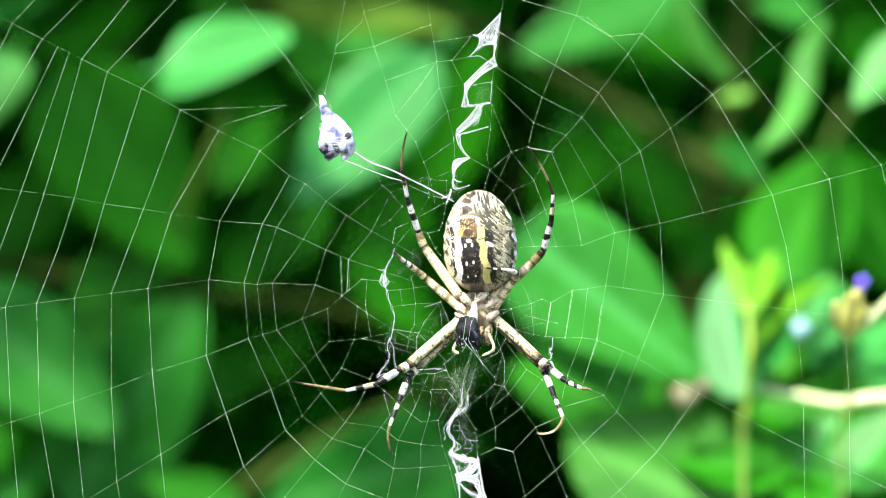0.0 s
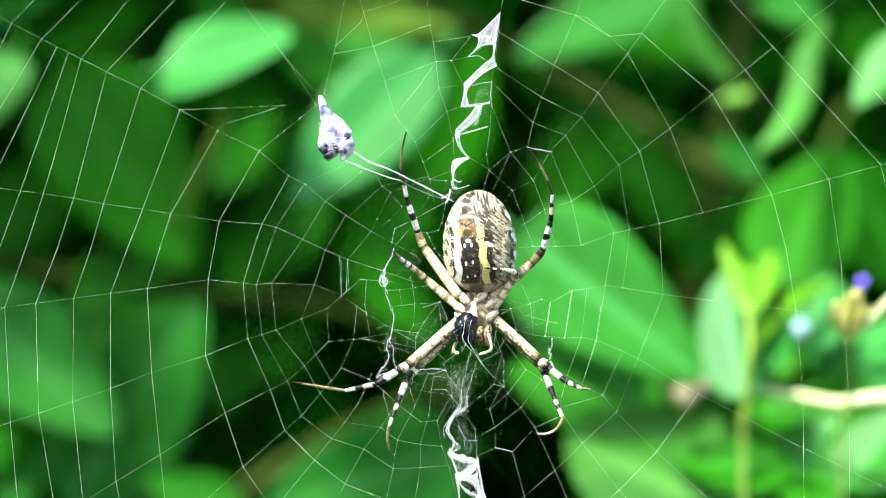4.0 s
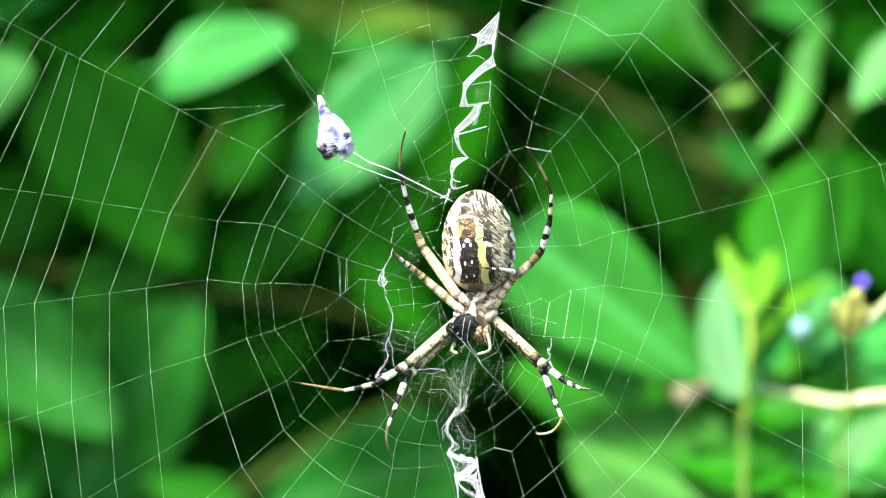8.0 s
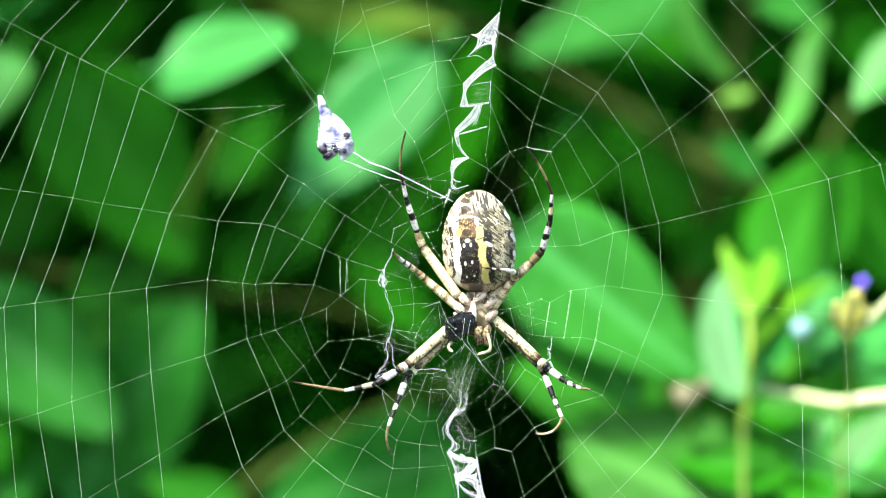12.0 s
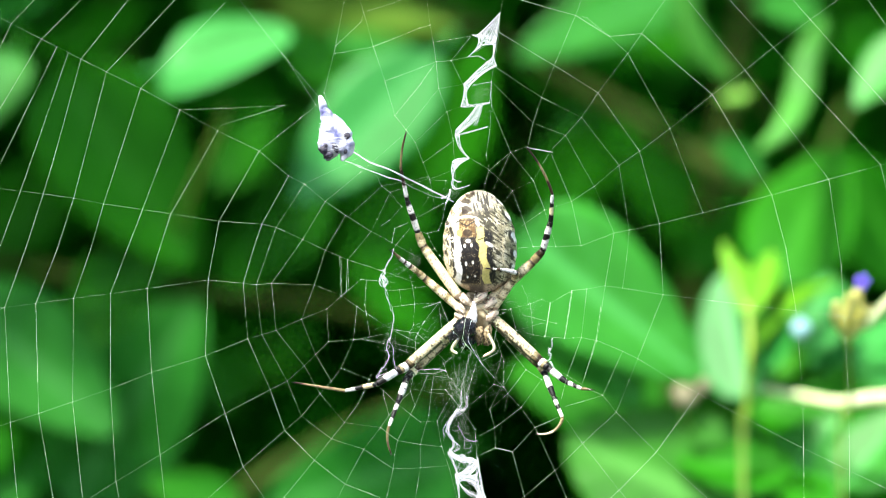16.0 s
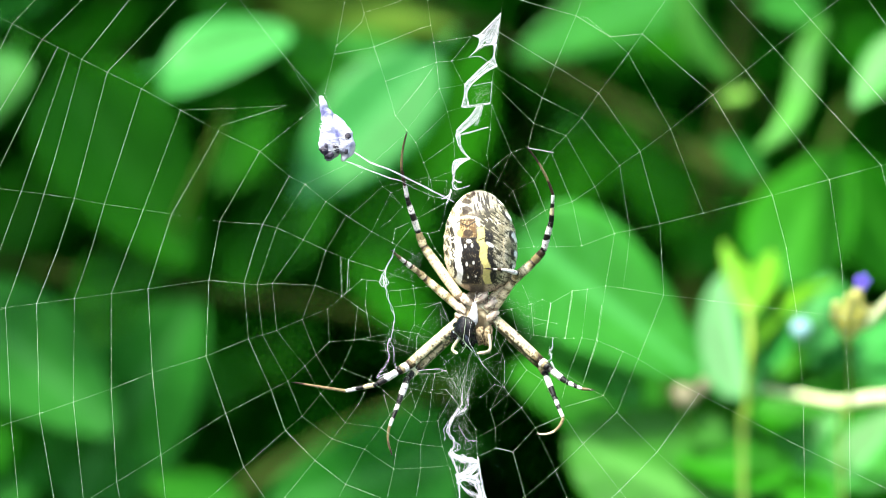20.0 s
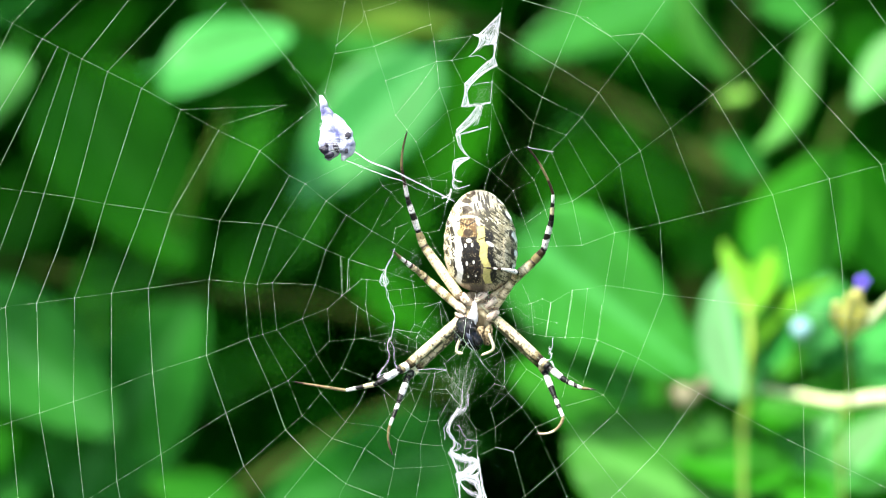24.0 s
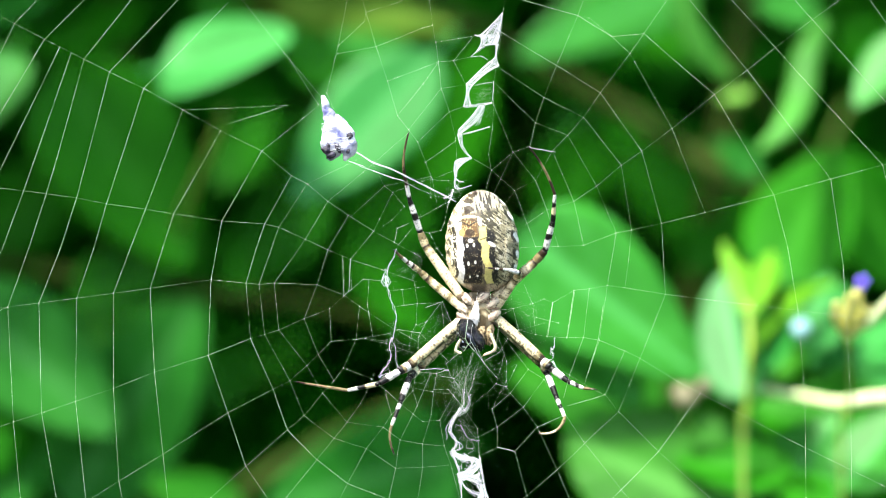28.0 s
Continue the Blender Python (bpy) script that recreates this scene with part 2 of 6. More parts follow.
# large leaves that stand out of the mass
leaf(shrub, (-0.0555, 0.12, 0.6361), (-0.0288, 0.112, 0.6413), 0.0206, (-0.25, -0.7, 0.7), 0.3, 0.05, LEAF_SKYLIT, shape=0.8, full=0.5)
leaf(shrub, (-0.0016, 0.14, 0.6411), (-0.0302, 0.13, 0.6098), 0.0201, (0.2, -0.88, 0.4), 0.3, 0.05, LEAF_SKYLIT, shape=1.15, full=0.66)
leaf(shrub, (0.0131, 0.0898, 0.6037), (0.0464, 0.0892, 0.577), 0.0237, (-0.1, -0.9, 0.42), 0.25, 0.04, LEAF_LIT, shape=0.85, full=0.65)
leaf(shrub, (0.0569, 0.083, 0.5519), (0.0222, 0.0955, 0.5662), 0.0321, (0.1, -0.9, 0.3), 0.25, 0.05, LEAF_FRESH, shape=0.9, full=0.62)
leaf(shrub, (-0.1054, 0.15, 0.591), (-0.0692, 0.145, 0.5613), 0.0246, (0.2, -0.9, 0.3), 0.3, 0.05, LEAF_DULL, shape=1.1, full=0.65)
leaf(shrub, (-0.0834, 0.16, 0.5438), (-0.0531, 0.155, 0.5891), 0.0297, (0.16, -0.9, 0.3), 0.35, 0.05, LEAF_DULL, full=0.62)
leaf(shrub, (-0.1027, 0.16, 0.5446), (-0.0838, 0.16, 0.5552), 0.0136, (-0.1, -0.85, 0.5), 0.3, 0.05, LEAF_DULL)
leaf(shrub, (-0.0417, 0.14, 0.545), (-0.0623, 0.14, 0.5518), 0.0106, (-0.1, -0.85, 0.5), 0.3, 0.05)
leaf(shrub, (0.0035, 0.16, 0.5552), (-0.0383, 0.15, 0.5443), 0.0246, (0.22, -0.9, 0.28), 0.3, 0.06, LEAF_DULL, shape=0.8, full=0.5)
leaf(shrub, (0.0609, 0.19, 0.6656), (0.0172, 0.18, 0.6448), 0.0167, (0.2, -0.95, 0.2), 0.2, 0.05, LEAF_LIT, shape=0.9, full=0.65)
curled_leaf(shrub, [(0.0474, 0.13, 0.6539), (0.0501, 0.13, 0.6447), (0.0542, 0.13, 0.6386), (0.059, 0.13, 0.6344)], 0.0057, LEAF_SALLOW)
curled_leaf(shrub, [(0.0737, 0.115, 0.6449), (0.0693, 0.11, 0.6378), (0.0665, 0.105, 0.6287), (0.0626, 0.1, 0.6225), (0.0577, 0.1, 0.618)], 0.0061, LEAF_SALLOW)
leaf(shrub, (0.062, 0.13, 0.6317), (0.0558, 0.13, 0.6302), 0.0028, (0, -0.8, 0.6), 0.3, 0.05, LEAF_YOUNG)
leaf(shrub, (0.0867, 0.097, 0.6403), (0.0743, 0.094, 0.6258), 0.0108, (-0.25, -0.7, 0.7), 0.2, 0.05, LEAF_LIT)
leaf(shrub, (-0.0865, 0.13, 0.6402), (-0.0965, 0.125, 0.6204), 0.0112, (0, -0.85, 0.5), 0.2, 0.05, LEAF_LIT, shape=0.8, full=0.55)
leaf(shrub, (-0.1052, 0.16, 0.6507), (-0.0859, 0.16, 0.656), 0.0163, (0, -0.6, 0.8), 0.3, 0.05, LEAF_LIT)
leaf(shrub, (-0.0858, 0.165, 0.6416), (-0.0571, 0.17, 0.596), 0.0313, (0.1, -0.9, 0.35), 0.3, 0.05, full=0.65)
leaf(shrub, (-0.0852, 0.175, 0.5878), (-0.0605, 0.175, 0.5973), 0.0171, (0.2, -0.9, 0.25), 0.3, 0.05)
leaf(shrub, (-0.0303, 0.2, 0.6154), (-0.0534, 0.2, 0.5888), 0.0189, (0.1, -0.9, 0.35), 0.3, 0.05)
leaf(shrub, (-0.0456, 0.22, 0.598), (-0.0282, 0.22, 0.6161), 0.0162, (-0.1, -0.85, 0.5), 0.3, 0.05)
# Olive leaf put in place of a lit twig.
leaf(shrub, (-0.0421, 0.2, 0.6599), (0.0038, 0.19, 0.6533), 0.0148, (-0.3, -0.6, 0.75), 0.3, 0.05, LEAF_OLIVE)
leaf(shrub, (-0.0063, 0.17, 0.6414), (-0.0251, 0.17, 0.6485), 0.0101, (-0.1, -0.85, 0.5), 0.3, 0.05, LEAF_DULL)
leaf(shrub, (-0.0019, 0.19, 0.613), (0.0097, 0.18, 0.6501), 0.0167, (0.1, -0.9, 0.3), 0.3, 0.05)
leaf(shrub, (0.0642, 0.12, 0.5929), (0.0784, 0.12, 0.6208), 0.0214, (-0.2, -0.75, 0.6), 0.25, 0.05)
leaf(shrub, (0.0985, 0.14, 0.593), (0.082, 0.135, 0.6208), 0.0197, (-0.2, -0.75, 0.6), 0.25, 0.05)
leaf(shrub, (0.0815, 0.24, 0.6024), (0.0389, 0.24, 0.6298), 0.0223, (0.3, -0.92, 0.15), 0.3, 0.05)
leaf(shrub, (0.0263, 0.22, 0.6071), (0.043, 0.22, 0.6356), 0.0178, (0.3, -0.92, 0.15), 0.3, 0.05)
leaf(shrub, (0.0404, 0.22, 0.6356), (0.0292, 0.22, 0.6312), 0.0064, (0.3, -0.92, 0.15), 0.3, 0.05, LEAF_DULL)
leaf(shrub, (0.068, 0.15, 0.6159), (0.058, 0.15, 0.6234), 0.0078, (-0.1, -0.85, 0.5), 0.3, 0.05, LEAF_DULL)
leaf(shrub, (0.0802, 0.15, 0.6508), (0.0668, 0.15, 0.6527), 0.0086, (-0.1, -0.85, 0.5), 0.3, 0.05, LEAF_DULL)
leaf(shrub, (0.0626, 0.22, 0.5951), (0.0793, 0.22, 0.6089), 0.0131, (0.3, -0.92, 0.15), 0.3, 0.05)
leaf(shrub, (-0.0009, 0.22, 0.5929), (-0.0151, 0.22, 0.5816), 0.0121, (0.4, -0.9, 0), 0.3, 0.05)
leaf(shrub, (0.0602, 0.115, 0.5531), (0.049, 0.12, 0.5685), 0.0136, (-0.1, -0.85, 0.5), 0.3, 0.05)
leaf(shrub, (0.0625, 0.13, 0.5669), (0.0922, 0.13, 0.582), 0.0253, (-0.2, -0.75, 0.6), 0.3, 0.05)
leaf(shrub, (0.0604, 0.08, 0.5614), (0.0411, 0.09, 0.5628), 0.0119, (-0.3, -0.5, 0.8), 0.3, 0.05)
leaf(shrub, (0.0572, 0.085, 0.5565), (0.0715, 0.09, 0.5707), 0.017, (-0.3, -0.6, 0.7), 0.3, 0.05, LEAF_LIT)
leaf(shrub, (0.0685, 0.08, 0.559), (0.0818, 0.085, 0.5729), 0.0144, (-0.3, -0.6, 0.7), 0.3, 0.05, LEAF_LIT)
leaf(shrub, (0.0692, 0.078, 0.5552), (0.0561, 0.08, 0.5602), 0.0088, (-0.3, -0.6, 0.7), 0.3, 0.05)
leaf(shrub, (-0.031, 0.2, 0.5358), (-0.013, 0.2, 0.5545), 0.017, (-0.1, -0.85, 0.5), 0.3, 0.05)
leaf(shrub, (-0.096, 0.2, 0.6181), (-0.114, 0.2, 0.5988), 0.0195, (0.3, -0.92, 0.15), 0.3, 0.05)
leaf(shrub, (-0.0739, 0.2, 0.6596), (-0.0932, 0.2, 0.6479), 0.0143, (-0.1, -0.85, 0.5), 0.3, 0.05)
leaf(shrub, (-0.0331, 0.2, 0.6333), (-0.0476, 0.2, 0.6154), 0.0126, (0.3, -0.92, 0.15), 0.3, 0.05)
leaf(shrub, (0.0465, 0.2, 0.6624), (0.0624, 0.2, 0.6444), 0.0145, (-0.1, -0.85, 0.5), 0.3, 0.05)
leaf(shrub, (-0.1002, 0.2, 0.5946), (-0.114, 0.2, 0.5835), 0.0141, (-0.1, -0.85, 0.5), 0.3, 0.05)
leaf(shrub, (-0.0528, 0.22, 0.5595), (-0.0659, 0.22, 0.5769), 0.015, (-0.1, -0.85, 0.5), 0.3, 0.05)
leaf(shrub, (-0.049, 0.2, 0.6513), (-0.06, 0.2, 0.6638), 0.0116, (-0.1, -0.85, 0.5), 0.3, 0.05)
leaf(shrub, (-0.0807, 0.18, 0.6501), (-0.0952, 0.18, 0.6448), 0.0107, (-0.1, -0.85, 0.5), 0.3, 0.05)
leaf(shrub, (-0.0545, 0.19, 0.615), (-0.041, 0.19, 0.6339), 0.0147, (-0.1, -0.85, 0.5), 0.3, 0.05)
leaf(shrub, (0.017, 0.099, 0.597), (0.0362, 0.097, 0.571), 0.0168, (0.1, -0.9, 0.35), 0.3, 0.05, LEAF_LIT, full=0.65)
leaf(shrub, (0.0429, 0.112, 0.5687), (0.0128, 0.118, 0.5767), 0.0174, (0.1, -0.9, 0.3), 0.3, 0.05, full=0.6)
leaf(shrub, (-0.1031, 0.19, 0.5731), (-0.0734, 0.19, 0.5839), 0.0163, (0.1, -0.85, 0.45), 0.3, 0.05)
leaf(shrub, (0.0133, 0.26, 0.5771), (-0.0151, 0.265, 0.5528), 0.0211, (0.5, -0.85, -0.05), 0.3, 0.05)
leaf(shrub, (-0.0199, 0.2, 0.5953), (-0.0017, 0.205, 0.5777), 0.0125, (0.1, -0.9, 0.35), 0.3, 0.05)
leaf(shrub, (-0.0571, 0.23, 0.5675), (-0.0318, 0.23, 0.5808), 0.017, (0.1, -0.9, 0.35), 0.3, 0.05)
leaf(shrub, (-0.0235, 0.19, 0.6393), (-0.0397, 0.19, 0.6541), 0.0129, (-0.1, -0.85, 0.5), 0.3, 0.05)
leaf(shrub, (-0.0069, 0.21, 0.6172), (-0.0247, 0.21, 0.5888), 0.0177, (0.15, -0.9, 0.3), 0.3, 0.05)
leaf(shrub, (0.0991, 0.2, 0.6582), (0.1115, 0.2, 0.6403), 0.0162, (0.3, -0.92, 0.15), 0.3, 0.05)

# twigs
stem(shrub, [(-0.1361, 0.2, 0.6001), (-0.1085, 0.19, 0.5972), (-0.0845, 0.185, 0.5932), (-0.0512, 0.185, 0.5892), (-0.0289, 0.2, 0.5856), (-0.0036, 0.23, 0.5764)], 0.00166, 0.00149, TWIG, "twig")
stem(shrub, [(-0.0558, 0.18, 0.537), (-0.0352, 0.185, 0.5506), (-0.0199, 0.2, 0.557), (0.0053, 0.23, 0.5651)], 0.00224, 0.00163, TWIG, "twig")
stem(shrub, [(-0.0553, 0.24, 0.661), (-0.0325, 0.22, 0.6608), (-0.0122, 0.22, 0.6614), (0.0067, 0.22, 0.6575), (0.0241, 0.22, 0.6478), (0.0448, 0.21, 0.6353), (0.0645, 0.2, 0.6209), (0.0873, 0.21, 0.6098)], 0.00258, 0.00227, TWIG, "twig")
stem(shrub, [(0.0648, 0.17, 0.6424), (0.0758, 0.18, 0.6317), (0.0894, 0.2, 0.6223)], 0.00115, 0.00097, TWIG, "twig")
stem(shrub, [(-0.067, 0.2, 0.5891), (-0.0597, 0.17, 0.6053), (-0.0486, 0.14, 0.6202), (-0.0442, 0.13, 0.6287)], 0.00125, 0.00080, STEM, "twig")
stem(shrub, [(0.0991, 0.2, 0.6361), (0.0899, 0.19, 0.6163), (0.088, 0.2, 0.5891)], 0.00111, 0.00097, TWIG, "twig")
stem(shrub, [(0.03, 0.34, 0.0), (0.02, 0.3, 0.3), (0.06, 0.24, 0.55), (0.1, 0.2, 0.8)], 0.006, 0.002, TWIG, "stem")
stem(shrub, [(-0.06, 0.36, 0.0), (-0.1, 0.3, 0.3), (-0.08, 0.24, 0.6), (-0.12, 0.2, 0.85)], 0.006, 0.002, TWIG, "stem")
stem(shrub, [(-0.2, 0.3, 0.0), (-0.18, 0.14, 0.3), (-0.125, 0.01, 0.56), (-0.1, 0.0, 0.75)], 0.005, 0.0012, TWIG, "stem")
stem(shrub, [(0.22, 0.3, 0.0), (0.19, 0.12, 0.3), (0.135, 0.01, 0.54), (0.11, 0.0, 0.74)], 0.005, 0.0012, TWIG, "stem")


def foliage(seed, count, area, clear, size, name, material):
    """Shoots with pairs of leaves through a block of the shrub, as one mesh."""
    rng = random.Random(seed)
    verts, faces, rib = [], [], []
    wood = bmesh.new()
    (x0, x1), (y0, y1), (z0, z1) = area
    made = 0
    while made < count:
        p = Vector((rng.uniform(x0, x1), rng.uniform(y0, y1), rng.uniform(z0, z1)))
        way = Vector((rng.gauss(0, 0.5), rng.gauss(-0.35, 0.4), rng.gauss(0.75, 0.4))).normalized()
        steps = rng.randint(3, 6)
        line = [p + way * 0.022 * k + Vector((0, 0, -0.0015 * k * k)) for k in range(steps + 1)]
        if any(clear(q) for q in line):
            made += 0.2
            continue
        tube(wood, [q - shrub.location for q in line], [0.0012 - 0.0007 * k / steps for k in range(steps + 1)], 5)
        turn = rng.uniform(0, 6.28)
        for k, q in enumerate(line[1:]):
            for flip in (0, math.pi):
                made += 1
                a = turn + k * 1.4 + flip
                out = (way.orthogonal().normalized() * math.cos(a) + way.cross(way.orthogonal().normalized()) * math.sin(a))
                ahead = (out + way * rng.uniform(0.2, 0.6)).normalized()
                up = Vector((rng.gauss(0, 0.35), -0.75 + rng.gauss(0, 0.3), 0.7))
                up = (up - ahead * up.dot(ahead)).normalized()
                side = ahead.cross(up)
                length = size * rng.uniform(0.6, 1.25)
                w, bend = length * rng.uniform(0.24, 0.3), rng.uniform(0.05, 0.3)
                start = len(verts)
                for t, h in ((0.0, 0.04), (0.12, 0.55), (0.32, 0.98), (0.55, 0.92), (0.8, 0.5), (1.0, 0.02)):
                    for u in (-1, 0, 1):
                        z = (abs(u) * 0.22 * h * w) - bend * length * t * t
                        verts.append(tuple(q + ahead * (t + 0.08) * length + side * (u * h * w) + up * z - shrub.location))
                        rib.append(0.6 if u == 0 else 0.0)
                for i in range(5):
                    for u in range(2):
                        c = start + i * 3 + u
                        faces.append((c, c + 1, c + 4, c + 3))
    me = bpy.data.meshes.new(name)
    me.from_pydata(verts, [], faces)
    me.attributes.new("rib", "FLOAT", "POINT").data.foreach_set("value", rib)
    me.polygons.foreach_set("use_smooth", [True] * len(faces))
    me.materials.append(material)
    ob = new(name, me)
    ob.parent = shrub
    tagged(ob, kind="stuff")
    part("brushwood", wood, TWIG, shrub, kind="stuff")


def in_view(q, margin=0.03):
    """Within the camera's view cone near the web, kept free of foliage."""
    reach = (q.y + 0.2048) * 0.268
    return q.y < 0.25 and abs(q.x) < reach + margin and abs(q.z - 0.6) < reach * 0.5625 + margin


def hollow(q):
    """A box kept bare of leaves, fitted to the camera's view to look dark below and behind the spider."""
    return -0.025 < q.x < 0.06 and 0.47 < q.z < 0.585 and q.y < 0.37


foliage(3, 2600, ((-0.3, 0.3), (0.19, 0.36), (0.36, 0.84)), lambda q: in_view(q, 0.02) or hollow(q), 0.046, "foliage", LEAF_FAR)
foliage(13, 900, ((-0.2, 0.2), (0.25, 0.38), (0.42, 0.78)), lambda q: q.y < 0.25 or hollow(q), 0.04, "foliage", LEAF_FAR)
foliage(4, 5200, ((-0.9, 0.9), (0.38, 0.95), (0.0, 1.45)), lambda q: q.y < 0.36, 0.085, "foliage", LEAF_FAR)
foliage(10, 3000, ((-0.6, 0.6), (0.5, 1.0), (0.2, 1.05)), lambda q: q.y < 0.36, 0.1, "foliage", LEAF_FAR)
foliage(9, 2600, ((-1.3, 1.3), (0.95, 1.3), (0.0, 1.7)), lambda q: q.y < 0.9, 0.16, "foliage", LEAF_FAR)
# Leaves added out of view overhead, to shade the deeper foliage.
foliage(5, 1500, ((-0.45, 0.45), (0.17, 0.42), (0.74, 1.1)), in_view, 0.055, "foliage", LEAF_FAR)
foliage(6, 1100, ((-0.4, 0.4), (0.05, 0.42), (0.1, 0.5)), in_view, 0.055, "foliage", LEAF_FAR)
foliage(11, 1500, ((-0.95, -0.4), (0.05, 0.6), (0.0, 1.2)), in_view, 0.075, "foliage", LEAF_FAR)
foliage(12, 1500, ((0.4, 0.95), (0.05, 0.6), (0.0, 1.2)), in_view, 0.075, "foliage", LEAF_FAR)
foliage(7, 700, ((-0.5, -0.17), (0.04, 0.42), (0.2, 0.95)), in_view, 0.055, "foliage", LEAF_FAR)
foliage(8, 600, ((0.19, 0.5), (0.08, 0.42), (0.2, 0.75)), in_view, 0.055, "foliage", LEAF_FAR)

# ---- the flowering plant beside the web ----
plant = thing("flowering_plant", "slender leafy plant with one violet flower, beside the web", "plant", (0.06, 0.06, 0))
stem(plant, [(0.05, 0.07, 0.0), (0.052, 0.06, 0.4), (0.0516, 0.0792, 0.5554), (0.052, 0.078, 0.5711)], 0.0006, 0.0006, STEM)
stem(plant, [(0.0517, 0.0768, 0.5707), (0.0515, 0.0744, 0.5772), (0.0515, 0.072, 0.5831), (0.0517, 0.0744, 0.591)], 0.00058, 0.00057, SHOOT)
stem(plant, [(0.075, 0.07, 0.0), (0.072, 0.06, 0.4), (0.0668, 0.072, 0.5575), (0.0666, 0.066, 0.5723), (0.0635, 0.054, 0.5859)], 0.0004, 0.0003, STEM)
stem(plant, [(0.0561, 0.084, 0.5754), (0.0617, 0.0792, 0.5747), (0.0664, 0.0744, 0.574), (0.0709, 0.0696, 0.5751), (0.0764, 0.066, 0.5758)], 0.00059, 0.00130, STRAW, "stalk", "dry pale stalk")
stem(plant, [(0.0709, 0.048, 0.5945), (0.068, 0.0516, 0.5906), (0.0662, 0.054, 0.5879)], 0.00086, 0.00062, STRAW, "stalk", "dry pale stalk")
leaf(plant, (0.0527, 0.084, 0.5738), (0.051, 0.0984, 0.5958), 0.0134, (-0.35, -0.7, 0.6), 0.3, 0.1, LEAF_SKYLIT, shape=1.15, full=0.55)
curled_leaf(plant, [(0.0519, 0.0744, 0.5825), (0.0549, 0.0792, 0.5865), (0.0592, 0.084, 0.5897), (0.0648, 0.0888, 0.5927), (0.0718, 0.096, 0.5943)], 0.0040, LEAF_YOUNG)
leaf(plant, (0.052, 0.0768, 0.5889), (0.0496, 0.09, 0.6017), 0.0034, (-0.5, -0.7, 0.5), 0.4, 0.1, LEAF_YOUNG)
leaf(plant, (0.0533, 0.0768, 0.5897), (0.0584, 0.09, 0.6001), 0.0049, (-0.4, -0.7, 0.6), 0.4, 0.1, LEAF_YOUNG, shape=1.2)
leaf(plant, (0.052, 0.0768, 0.5884), (0.0536, 0.09, 0.5979), 0.0039, (-0.4, -0.7, 0.6), 0.4, 0.1, LEAF_YOUNG)
leaf(plant, (0.053, 0.0768, 0.5789), (0.0604, 0.084, 0.5873), 0.0069, (-0.4, -0.6, 0.7), 0.3, 0.08, LEAF_SKYLIT)
leaf(plant, (0.055, 0.09, 0.5739), (0.0671, 0.108, 0.5811), 0.0195, (-0.4, -0.6, 0.7), 0.3, 0.08, LEAF_FRESH)
leaf(plant, (0.0661, 0.09, 0.5818), (0.0711, 0.102, 0.5955), 0.0114, (-0.35, -0.65, 0.65), 0.2, 0.08, LEAF_SKYLIT, shape=1.2, full=0.6)
leaf(plant, (0.0705, 0.096, 0.5795), (0.0872, 0.108, 0.5873), 0.0214, (-0.35, -0.5, 0.8), 0.25, 0.05, LEAF_SKYLIT)
leaf(plant, (0.0862, 0.09, 0.5775), (0.0732, 0.096, 0.5795), 0.0095, (-0.3, -0.5, 0.8), 0.3, 0.08, LEAF_SKYLIT)
leaf(plant, (0.0573, 0.102, 0.5634), (0.0745, 0.12, 0.5666), 0.0247, (-0.3, -0.5, 0.8), 0.3, 0.08)


